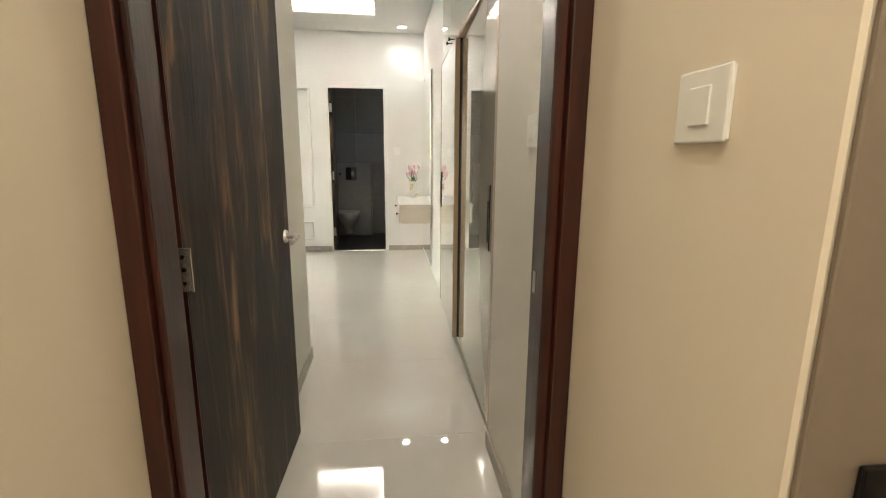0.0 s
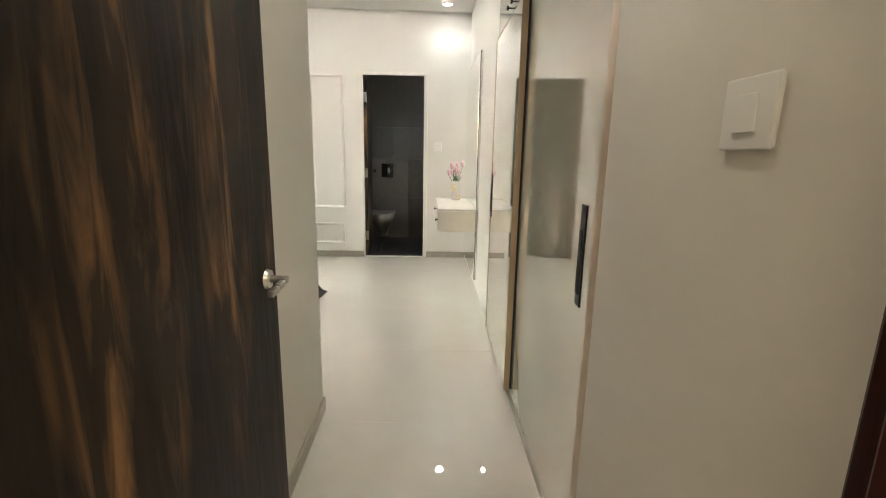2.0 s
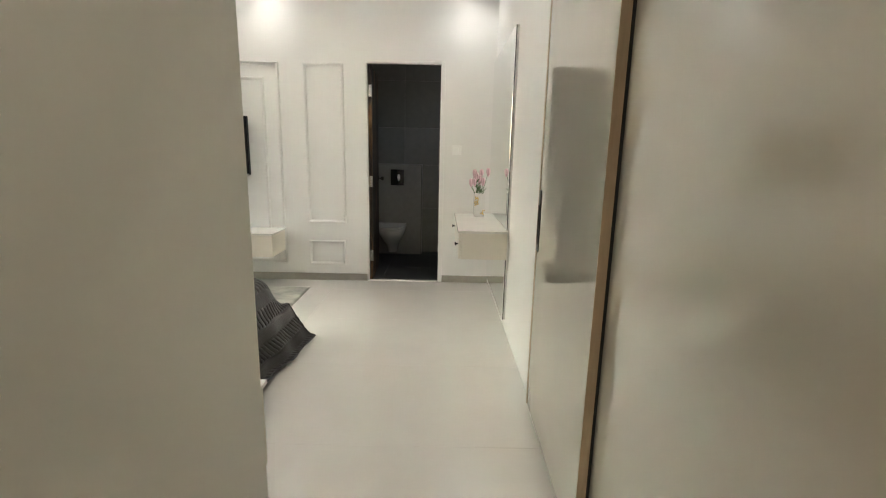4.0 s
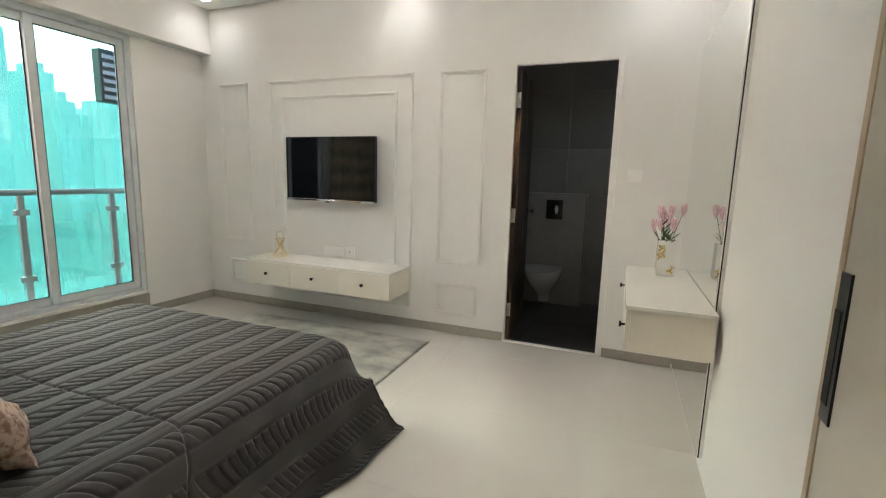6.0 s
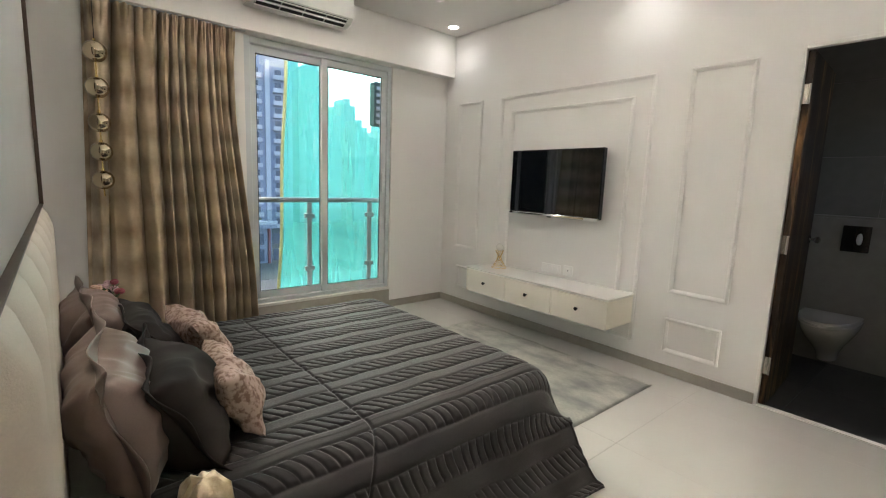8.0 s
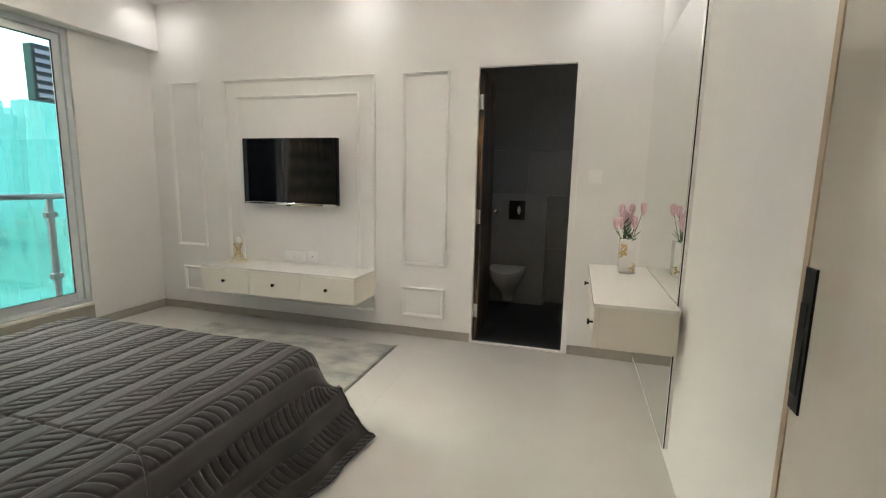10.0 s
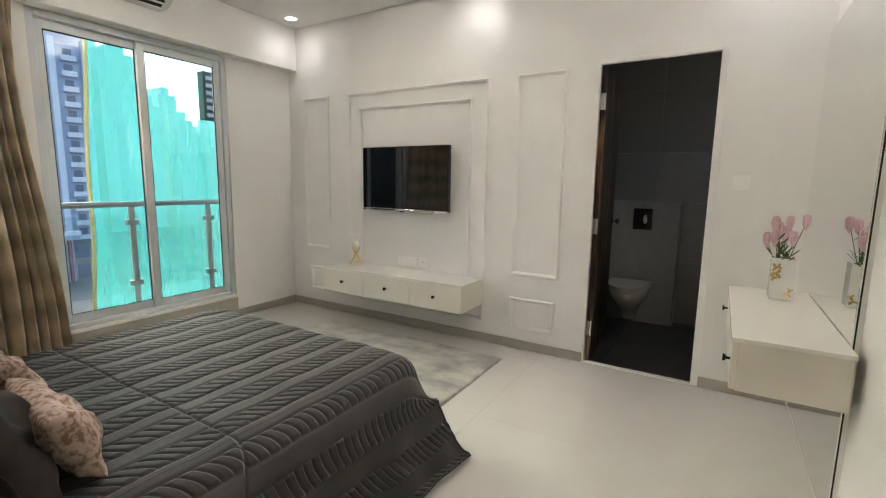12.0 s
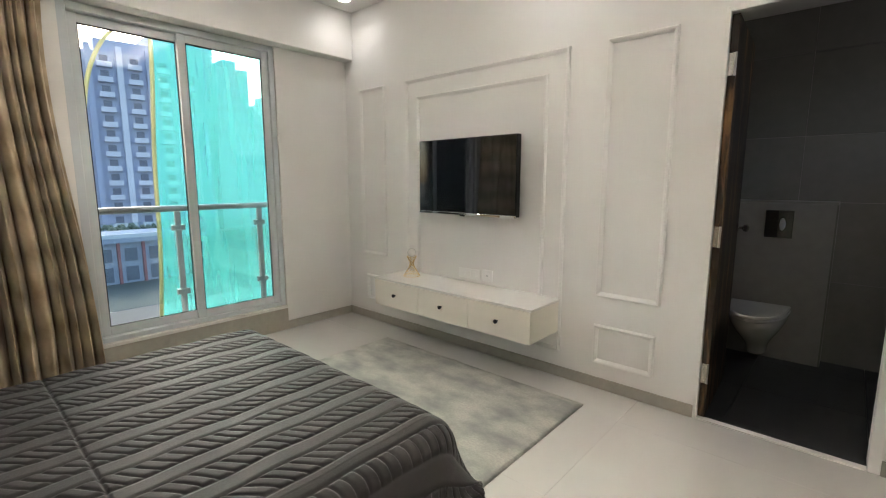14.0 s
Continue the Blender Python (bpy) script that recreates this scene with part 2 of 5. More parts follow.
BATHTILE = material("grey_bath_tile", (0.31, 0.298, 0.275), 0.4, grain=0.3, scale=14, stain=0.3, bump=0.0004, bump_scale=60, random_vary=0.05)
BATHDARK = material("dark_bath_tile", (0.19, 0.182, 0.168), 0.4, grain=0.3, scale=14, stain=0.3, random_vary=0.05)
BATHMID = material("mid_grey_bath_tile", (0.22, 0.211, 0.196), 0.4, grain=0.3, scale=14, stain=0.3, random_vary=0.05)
BATHFLOOR = material("charcoal_floor_tile", (0.042, 0.041, 0.041), 0.5, grain=0.4, scale=20, stain=0.3, bump=0.0006, bump_scale=80)
CERAMIC = material("white_ceramic", (0.82, 0.80, 0.76), 0.12, coat=0.5)
QUILT = material("charcoal_quilt", (0.041, 0.035, 0.033), 0.62, grain=0.35, scale=160, bump=0.0006, bump_scale=500, stain=0.3, stain_scale=6, spec=0.35)
QUILT.node_tree.nodes["Principled BSDF"].inputs["Sheen Weight"].default_value = 0.22
MAUVE = material("mauve_satin", (0.26, 0.185, 0.16), 0.42, grain=0.2, scale=200, bump=0.001, bump_scale=25, stain=0.25, stain_scale=5)
CHARCOAL = material("dark_grey_cotton", (0.027, 0.019, 0.0155), 0.85, grain=0.3, scale=200, bump=0.0015, bump_scale=22, stain=0.2, stain_scale=6)
VELVET = material("patterned_rose_velvet", (0.54, 0.395, 0.325), 0.6, grain=1.0, scale=55, tint=(0.24, 0.14, 0.10), bump=0.001, bump_scale=38, stain=0.2, stain_scale=4)
for node in VELVET.node_tree.nodes:
    if node.bl_idname == "ShaderNodeMapRange" and node.inputs["To Max"].default_value == 1.0:
        node.inputs["From Min"].default_value, node.inputs["From Max"].default_value = 0.45, 0.60
UPHOLSTERY = material("cream_upholstery", (0.66, 0.585, 0.50), 0.5, grain=0.15, scale=200, bump=0.0006, bump_scale=300, stain=0.12)
RUG = material("grey_pile_rug", (0.52, 0.50, 0.44), 0.9, grain=0.4, scale=70, tint=(0.235, 0.245, 0.23), stain=1.0, stain_scale=5, stretch=(1, 1.5, 1), bump=0.004, bump_scale=140, spec=0.1)
SCREEN = material("black_screen", (0.006, 0.008, 0.010), 0.04, spec=0.85)
CONCRETE = material("balcony_concrete", (0.42, 0.41, 0.39), 0.7, grain=0.3, scale=12, stain=0.3)
RAILSTEEL = material("grey_rail_steel", (0.25, 0.26, 0.27), 0.3, 0.85, grain=0.2, scale=60)
HINGESTEEL = material("bright_hinge_steel", (0.58, 0.55, 0.50), 0.25, 0.8, grain=0.2, scale=60)
GLASS = clear_glass("window_glass", (0.97, 0.99, 0.98))
BALGLASS = clear_glass("balustrade_glass", (0.90, 0.96, 0.95))
LIT = glowing("lit_diffuser", (1.0, 0.96, 0.90), 6)
COVE = glowing("warm_led_tape", (1.0, 0.95, 0.88), 16.0)

# ---- bedroom and entry: structure ----
T = 0.12
structure("wall_north", box(-3.9, -0.53, TVY, TVY + T, 0, 3.1), PAINT, "white painted wall with picture-frame mouldings")
structure("wall_north_right", box(0.23, RX + 0.9, TVY, TVY + T, 0, 3.1), PAINT, "white painted wall beside the bathroom door")
structure("wall_north_over_door", box(-0.53, 0.23, TVY, TVY + T, 2.14, 3.1), PAINT, "white painted wall over the bathroom door")
structure("wall_east", box(RX, RX + T, 4.16, TVY, 0, 3.1), PAINT, "white painted wall beside the mirror")
structure("wall_east_entry", box(0.665, 1.45, 1.42, 2.175, 0, 3.1), ENTRYPAINT, "cream painted wall beside the wardrobe")
structure("wall_wardrobe_back", box(1.30, 1.42, 2.175, 4.16, 0, 3.1), PAINT, "plain wall behind the wardrobe")
structure("wall_west_entry", box(LX - 0.12, LX, 1.42, HEADY, 0, 3.1), ENTRYPAINT, "cream painted wall behind the open door")
structure("wall_south_bedroom", box(-3.9, LX - 0.12, HEADY - 0.12, HEADY, 0, 3.1), PAINT, "cream painted wall behind the bed")
structure("wall_window_nib", box(WINX - 0.2, WINX, 5.88, TVY, 0, 2.6), PAINT, "white painted wall beside the window")
structure("wall_window_left", box(WINX - 0.2, WINX, HEADY, 4.50, 0, 2.6), PAINT, "cream painted wall behind the curtain")
structure("wall_window_low", box(WINX - 0.2, WINX + 0.015, 4.50, 5.88, 0, 0.205), SKIRT, "low beige tiled wall under the window")
structure("beam", box(-3.9, -3.50, HEADY, TVY, 2.385, 3.1, 0.004), PAINT, "white ceiling beam over the window")
structure("floor_base", box(-3.9, 2.2, -1.6, TVY + 0.1, -0.12, -0.010), JOINT, "mortar bed under the floor tiles")

# false ceiling with a lit tray
tx0, tx1, ty0, ty1 = -2.92, 0.12, 3.85, 5.88
bm = bmesh.new()
for b in ((-3.50, tx0, HEADY, TVY), (tx1, RX + 0.0, HEADY, TVY), (tx0, tx1, HEADY, ty0), (tx0, tx1, ty1, TVY), (LX, 1.42, 1.42, HEADY)):
    add_box(bm, b[0], b[1], b[2], b[3], CEIL, CEIL + 0.05)
add_box(bm, RX, 1.42, HEADY, 4.3, CEIL, CEIL + 0.05)
structure("ceiling", bm, CEILING, "white plaster false ceiling with a recessed tray")
bm = bmesh.new()
w = 0.14
add_box(bm, tx0 - w, tx1 + w, ty0 - w, ty1 + w, CEIL + 0.19, CEIL + 0.23)
for b in ((tx0 - w - 0.03, tx0 - w, ty0 - w, ty1 + w), (tx1 + w, tx1 + w + 0.03, ty0 - w, ty1 + w), (tx0 - w, tx1 + w, ty0 - w - 0.03, ty0 - w), (tx0 - w, tx1 + w, ty1 + w, ty1 + w + 0.03)):
    add_box(bm, b[0], b[1], b[2], b[3], CEIL + 0.05, CEIL + 0.19)
structure("ceiling_tray", bm, CEILING, "raised white plaster tray lit by a hidden strip")
bm = bmesh.new()
for b in ((tx0 - 0.09, tx0 - 0.07, ty0, ty1), (tx1 + 0.07, tx1 + 0.09, ty0, ty1), (tx0, tx1, ty0 - 0.09, ty0 - 0.07), (tx0, tx1, ty1 + 0.07, ty1 + 0.09)):
    add_box(bm, b[0], b[1], b[2], b[3], CEIL + 0.052, CEIL + 0.062)
tagged(part("cove_light_strip", bm, COVE), "warm glowing light strip hidden in the ceiling tray", "light strip")

# skirting, butted end to end
for name, b in {"baseboard": (WINX + 0.012, -0.53, TVY - 0.012, TVY), "baseboard_door": (0.23, RX - 0.012, TVY - 0.012, TVY), "baseboard_nib": (WINX, WINX + 0.012, 5.88, TVY),
                "baseboard_entry": (LX, LX + 0.012, 1.42, HEADY), "baseboard_switch": (0.653, 0.665, 1.42, 2.175),
                "baseboard_corner": (LX - 0.12, LX + 0.012, HEADY, HEADY + 0.012)}.items():
    structure(name, box(b[0], b[1], b[2], b[3], 0, 0.072, 0.002), SKIRT, "beige stone skirting tile")

# outer hall
structure("wall_hall_west", box(-0.40, -0.25, -1.6, 1.30, 0, 3.0), HALLPAINT, "cream painted hall wall")
structure("wall_hall_east", box(0.637, 1.30, 0.757, 1.30, 0, 3.0, 0.004), HALLPAINT, "cream painted hall wall with a switch")
structure("wall_hall_recess", box(1.30, 1.42, -1.6, 1.30, 0, 3.0), HALLPAINT, "plain wall of the hall recess")
structure("wall_hall_south", box(-0.40, 1.42, -1.72, -1.60, 0, 3.0), HALLPAINT, "plain wall behind the hall")
structure("ceiling_hall", box(-0.40, 1.42, -1.72, 1.42, 2.7, 2.8), CEILING, "white hall ceiling")
structure("wall_over_entry", box(-0.40, 0.79, 1.30, 1.42, 2.16, 3.1), HALLPAINT, "cream painted wall over the entry door")
structure("wall_entry_side", box(0.637, 1.42, 1.30, 1.42, 0, 3.1), HALLPAINT, "wall beside the entry door frame") 
structure("wall_entry_side_left", box(-0.40, -0.25, 1.30, 1.42, 0, 3.1), HALLPAINT, "wall beside the entry door frame")


def entry_frame():
    f = tagged(new("door_frame"), "glossy dark mahogany entry door frame", "door frame", "", "structure")
    f.matrix_world = pose(0.19, 1.30, 0)
    def jamb(name, x0, x1, z0, z1):
        part(name, box(x0 - 0.19, x1 - 0.19, -0.018, 0.125, z0, z1, 0.004, 2), MAHOGANY, f)
    jamb("jamb", -0.249, -0.205, 0, 2.16)
    jamb("jamb", 0.595, 0.636, 0, 2.16)
    jamb("head", -0.205, 0.595, 2.11, 2.16)
    def stop(x0, x1, z0, z1):
        part("stop", box(x0 - 0.19, x1 - 0.19, 0.0, 0.085, z0, z1, 0.003, 2), MAHOGANY, f)
    stop(-0.205, -0.190, 0, 2.11)
    stop(0.570, 0.595, 0, 2.11)
    part("strike_plate", box(0.5675 - 0.19, 0.5695 - 0.19, 0.048, 0.063, 0.952, 1.002, 0.0005), STEEL, f, "steel strike plate")
    return f


entry_frame()


def hinge(parent, x, y, z, h=0.10):
    """A butt hinge: two screwed leaves and a knuckle."""
    g = part("hinge", box(x - 0.026, x + 0.024, y - 0.0015, y + 0.0015, z - h / 2, z + h / 2, 0.001), HINGESTEEL, parent, "bright steel butt hinge")
    for k in range(3):
        part("knuckle", rod((x - 0.034, y - 0.004, z - h / 2 + k * h / 3 + 0.002), (x - 0.034, y - 0.004, z - h / 2 + (k + 1) * h / 3 - 0.002), 0.006), HINGESTEEL, g)
    for dz in (-0.03, 0.0, 0.03):
        part("screw", rod((x + 0.006, y - 0.003, z + dz), (x + 0.006, y, z + dz), 0.0045, sides=10), DARKCHROME, g)


def lever(parent, x, y, z, side=1):
    """A lever handle on a round rose, on a face that looks along side * x."""
    rose = part("handle_rose", rod((x, y, z), (x + side * 0.010, y, z), 0.027, 0.024, 24), STEEL, parent, "brushed steel lever handle")
    bm = rod((x + side * 0.01, y, z), (x + side * 0.052, y, z), 0.010)
    part("handle_neck", bm, STEEL, rose)
    bm = bmesh.new()
    pts = [(0.0, 0.0), (-0.03, 0.002), (-0.07, -0.002), (-0.115, -0.006)]
    for (a, b), (c, d) in zip(pts, pts[1:]):
        add_box(bm, x + side * 0.044, x + side * 0.060, y + c, y + a + 0.004, z + d - 0.009, z + d + 0.009, 0.004, 2)
    part("handle_lever", bm, STEEL, rose)


def entry_door():
    d = thing("entry_door", -0.205, 1.445, 0.0, "open dark wood-grain laminate door against the wall", "door", turn=-2.0)
    part("leaf", box(-0.034, 0, 0, 0.905, 0.006, 2.10, 0.0015), DOORWOOD, d)
    part("edge_band", box(-0.034, 0.0, -0.004, -0.0002, 0.006, 2.10), MAHOGANY, d, "reddish mahogany edge band")
    for z in (0.30, 1.00, 1.85):
        hinge(d, -0.006, -0.006, z)
    lever(d, 0.0005, 0.838, 0.932)
    part("lock_plate", box(-0.026, -0.008, 0.9052, 0.9065, 0.80, 1.0), STEEL, d, "steel lock plate")
    return d


entry_door()

TAUPE = material("taupe_laminate", (0.25, 0.20, 0.155), 0.45, grain=0.2, scale=40, stain=0.15)
PALEPANEL = material("pale_grey_panel", (0.62, 0.61, 0.60), 0.3, grain=0.1, scale=8, stain=0.1)
DARKTRIM = material("dark_brown_trim", (0.10, 0.065, 0.045), 0.35, grain=0.4, scale=40)
CREAMCLOTH = material("cream_mattress_cloth", (0.62, 0.57, 0.50), 0.8, grain=0.2, scale=200)
ACWHITE = material("white_ac_plastic", (0.80, 0.79, 0.76), 0.3, grain=0.05)

# ---- mouldings on the television wall ----
def moulding(x0, x1, z0, z1, w=0.028, d=0.022):
    m = thing("wall_moulding", (x0 + x1) / 2, TVY, (z0 + z1) / 2, "white painted picture-frame moulding on the wall", "moulding", "mouldings of the television wall")
    cx, cz = (x0 + x1) / 2, (z0 + z1) / 2
    hx, hz = (x1 - x0) / 2, (z1 - z0) / 2
    prof = [(0, 0), (0, d * 0.55), (w * 0.25, d), (w * 0.6, d * 0.8), (w, d * 0.25), (w, 0)]

    def strip(name, a, b, inward):
        a, b, inward = Vector(a), Vector(b), Vector(inward)
        along = (b - a).normalized()
        bm = bmesh.new()
        ends = []
        for p, s in ((a, 1), (b, -1)):
            ends.append([bm.verts.new(p + inward * u + along * s * u + Vector((0, -v, 0))) for u, v in prof])
        for k in range(len(prof) - 1):
            bm.faces.new((ends[0][k], ends[0][k + 1], ends[1][k + 1], ends[1][k]))
        bm.faces.new(ends[0]), bm.faces.new(ends[1][::-1])
        bmesh.ops.recalc_face_normals(bm, faces=bm.faces)
        part(name, bm, PAINT, m, angle=25)
    strip("top_rail", (-hx, 0, hz), (hx, 0, hz), (0, 0, -1))
    strip("bottom_rail", (-hx, 0, -hz), (hx, 0, -hz), (0, 0, 1))
    strip("side_rail", (-hx, 0, -hz), (-hx, 0, hz), (1, 0, 0))
    strip("side_rail", (hx, 0, -hz), (hx, 0, hz), (-1, 0, 0))


for m in ((-3.40, -3.06, 0.625, 2.11), (-3.35, -3.01, 0.19, 0.43), (-2.81, -1.345, 0.175, 2.11), (-2.675, -1.49, 0.36, 1.97), (-1.115, -0.735, 0.595, 2.105), (-1.115, -0.75, 0.165, 0.415)):
    moulding(*m)


# ---- wardrobe ----
def pull(parent, x, y, z, h=0.285):
    """A recessed black pull let into a sliding door."""
    p = part("handle", box(x - 0.004, x + 0.002, y - 0.022, y + 0.022, z - h / 2, z + h / 2, 0.0015), BLACK, parent, "long black metal pull")
    part("finger_slot", box(x - 0.006, x - 0.0042, y - 0.008, y + 0.018, z - h / 2 + 0.035, z + h / 2 - 0.07), BLACKGAP, p)


def wardrobe():
    w = thing("wardrobe", 0.98, 3.19, 0, "tall cream gloss sliding wardrobe with wood-edged doors", "wardrobe")
    ox, oy = 0.98, 3.19
    def bx(name, x0, x1, y0, y1, z0, z1, mat, parent=w, bevel=0.001, label=""):
        return part(name, box(x0 - ox, x1 - ox, y0 - oy, y1 - oy, z0, z1, bevel), mat, parent, label)
    bx("plinth", 0.685, 1.29, 2.18, 4.155, 0, 0.06, SKIRT, label="beige tiled plinth")
    bx("carcass", 0.745, 1.29, 2.18, 4.155, 0.062, CEIL - 0.002, BLACKGAP)
    bx("top_track", 0.672, 0.745, 2.18, 4.155, 1.955, 1.975, EDGE)
    near = bx("sliding_door", 0.695, 0.725, 2.179, 3.36, 0.062, 1.953, LAMINATE)
    bx("door_edge", 0.6905, 0.6948, 2.180, 2.232, 0.062, 1.953, EDGE, near, 0.0005, "light wood edge profile")
    pull(near, 0.695 - ox, 2.318 - oy, 0.995)
    pivot = Vector((0.695 - ox, 3.33 - oy, 0))
    near.matrix_local = Matrix.Translation(pivot) @ Matrix.Rotation(radians(-1.15), 4, "Z") @ Matrix.Translation(-pivot)
    far = bx("sliding_door", 0.655, 0.684, 3.2815, 4.150, 0.055, 1.953, LAMINATE)
    # dark strip stands in for the shade in the gap between the doors
    bx("brush_seal", 0.6845, 0.6945, 3.279, 3.30, 0.055, 1.953, BLACKGAP, far)
    bx("door_edge", 0.655, 0.684, 3.279, 3.2813, 0.055, 1.953, EDGE, far, 0.0005, "light wood edge profile")
    bx("door_edge", 0.6525, 0.684, 4.1502, 4.172, 0.055, 1.953, EDGE, far, 0.0005, "light wood edge profile")
    pull(far, 0.655 - ox, 4.13 - oy, 0.995)
    pivot = Vector((0.655 - ox, 3.25 - oy, 0))
    far.matrix_local = Matrix.Translation(pivot) @ Matrix.Rotation(radians(-1.0), 4, "Z") @ Matrix.Translation(-pivot)
    for k in range(4):
        y0 = 2.183 + k * 0.493
        door = bx("loft_door", 0.680, 0.700, y0, y0 + 0.489, 1.98, CEIL - 0.004, LAMINATE)
        y = y0 + (0.43 if k % 2 == 0 else 0.048)
        part("knob", add_rod(rod((0.680 - ox, y - oy, 2.02), (0.662 - ox, y - oy, 2.02), 0.004), (0.662 - ox, y - oy, 2.02), (0.652 - ox, y - oy, 2.02), 0.012), BLACK, door, "small black knob")


wardrobe()


# ---- mirror and dressing table ----
def wall_mirror():
    m = thing("wall_mirror", RX, 5.98, 0.08, "tall frameless wall mirror behind the dressing table", "mirror")
    part("board", box(-0.0145, -0.0005, -0.69, 0.595, 0.0, 2.06), PAINT, m, "white backing board")
    part("backing", box(-0.019, -0.0147, -0.69, 0.595, 0.0, 2.06), BLACKGAP, m, "dark mirror backing edge")
    part("glass", box(-0.025, -0.0192, -0.69, 0.595, 0.0, 2.06, 0.001), MIRROR, m)


wall_mirror()


def knob(name, parent, x, y, z, dx, dy):
    bm = rod((x, y, z), (x + dx * 0.016, y + dy * 0.016, z), 0.005)
    add_rod(bm, (x + dx * 0.016, y + dy * 0.016, z), (x + dx * 0.026, y + dy * 0.026, z), 0.012, 0.014)
    part(name, bm, BLACK, parent, "black metal knob")


def dressing_table():
    d = thing("dressing_table", 0.515, 5.62, 0.565, "wall-hung cream dressing table with a white stone top", "dressing table")
    part("body", box(-0.155, 0.166, -0.44, 0.555, 0, 0.185, 0.0015), WHITEBOARD, d)
    part("top", box(-0.180, 0.168, -0.455, 0.575, 0.187, 0.205, 0.002, 2), MARBLE, d, "white veined stone top")
    for k in range(2):
        y0 = -0.44 + k * 0.499
        f = part("drawer_front", box(-0.174, -0.1565, y0, y0 + 0.495, 0.004, 0.182, 0.0012), WHITEBOARD, d)
        knob("knob", f, -0.174, y0 + (0.06 if k == 0 else 0.40), 0.10, -1, 0)


dressing_table()


def flower_spray(parent, count, height, spread, colours, leaf, seed, base=0.0, head=0.022, rose=False):
    rng = random.Random(seed)
    for k in range(count):
        a, s = rng.uniform(0, 6.28), spread * rng.uniform(0.35, 1)
        top = Vector((s * math.cos(a), s * math.sin(a), height * rng.uniform(0.72, 1.0)))
        mid = Vector((top.x * 0.35, top.y * 0.35, top.z * 0.55))
        bm = rod((0, 0, base), mid, 0.0022, 0.002, 6)
        add_rod(bm, mid, top, 0.002, 0.0015, 6)
        stem = part("stem", bm, leaf, parent)
        bm = bmesh.new()
        bmesh.ops.create_uvsphere(bm, u_segments=26, v_segments=16, radius=head * (1.15 if rose else 1.0))
        for q in bm.verts:
            a, e = math.atan2(q.co.y, q.co.x), q.co.z / head
            if rose:
                ridge = abs(math.sin(2.5 * a + 5.0 * e + k)) ** 0.6
                q.co *= 0.80 + 0.26 * ridge
                q.co.z *= 0.8
            else:
                ridge = abs(math.sin(2.5 * a + k)) ** 0.7
                q.co.x *= (0.50 + 0.55 * ridge) * (0.75 + 0.35 * e)
                q.co.y *= (0.50 + 0.55 * ridge) * (0.75 + 0.35 * e)
                q.co.z = q.co.z * 1.55 + (0.35 * head * ridge if e > 0.2 else 0)
        bmesh.ops.translate(bm, vec=top, verts=bm.verts)
        part("bloom", bm, colours[k % len(colours)], stem, "soft pale petals")
        for j in range(2):
            p = mid.lerp(top, rng.uniform(0.0, 0.6))
            m = Matrix.Translation(p) @ Matrix.Rotation(rng.uniform(0, 6.28), 4, "Z") @ Matrix.Rotation(0.8, 4, "X")
            bm = bmesh.new()
            bmesh.ops.create_icosphere(bm, subdivisions=2, radius=1.0, matrix=m @ Matrix.Translation((0, 0, 0.028)) @ Matrix.Diagonal((0.007, 0.0015, 0.030, 1)))
            part("leaf", bm, leaf, stem)


PINK = material("pink_petal", (0.80, 0.55, 0.60), 0.6, grain=0.4, scale=60)
PEACH = material("peach_petal", (0.78, 0.50, 0.38), 0.6, grain=0.4, scale=60, tint=(0.80, 0.62, 0.48))
CREAMPETAL = material("cream_petal", (0.80, 0.72, 0.58), 0.6, grain=0.3, scale=60)
LEAF = material("green_leaf", (0.09, 0.16, 0.06), 0.5, grain=0.4, scale=40)
PALELEAF = material("pale_cream_leaf", (0.66, 0.62, 0.46), 0.5, grain=0.3, scale=40)
ROSERED = material("rose_petal", (0.50, 0.13, 0.16), 0.6, grain=0.4, scale=60)


def square_vase():
    v = thing("vase", 0.54, 5.98, 0.772, "square white vase with gold pattern and pink flowers", "vase")
    bm = bmesh.new()
    rings = [(0.043, 0), (0.046, 0.004), (0.046, 0.195), (0.044, 0.20), (0.040, 0.198), (0.040, 0.06)]
    loops = [[bm.verts.new((sx * h, sy * h, z)) for sx, sy in ((-1, -1), (1, -1), (1, 1), (-1, 1))] for h, z in rings]
    for lo, hi in zip(loops, loops[1:]):
        for k in range(4):
            bm.faces.new((lo[k], lo[(k + 1) % 4], hi[(k + 1) % 4], hi[k]))
    bm.faces.new(loops[0][::-1]), bm.faces.new(loops[-1])
    bmesh.ops.recalc_face_normals(bm, faces=bm.faces)
    body = part("body", bm, CERAMIC, v)
    for k, (x, z, r) in enumerate(((-0.030, 0.155, 0.014), (-0.022, 0.125, 0.016), (-0.034, 0.105, 0.012), (0.026, 0.03, 0.013), (0.034, 0.05, 0.009), (-0.018, 0.16, 0.010))):
        bm = bmesh.new()
        for j in range(3):
            m = Matrix.Translation((x, -0.0465, z)) @ Matrix.Rotation(j * 2.1 + k, 4, "Y") @ Matrix.Translation((r * 0.7, 0, 0)) @ Matrix.Diagonal((1.0, 0.12, 0.45, 1))
            bmesh.ops.create_icosphere(bm, subdivisions=2, radius=r, matrix=m)
        part("gold_flower", bm, GOLD, body, "gold relief flower")
    spray = part("moss", lathe([(0.0, 0.185), (0.036, 0.185), (0.03, 0.20), (0.0, 0.205)], 12), LEAF, v, "green filler leaves")
    flower_spray(v, 12, 0.375, 0.085, [PINK], LEAF, 4, 0.12, 0.022)


square_vase()


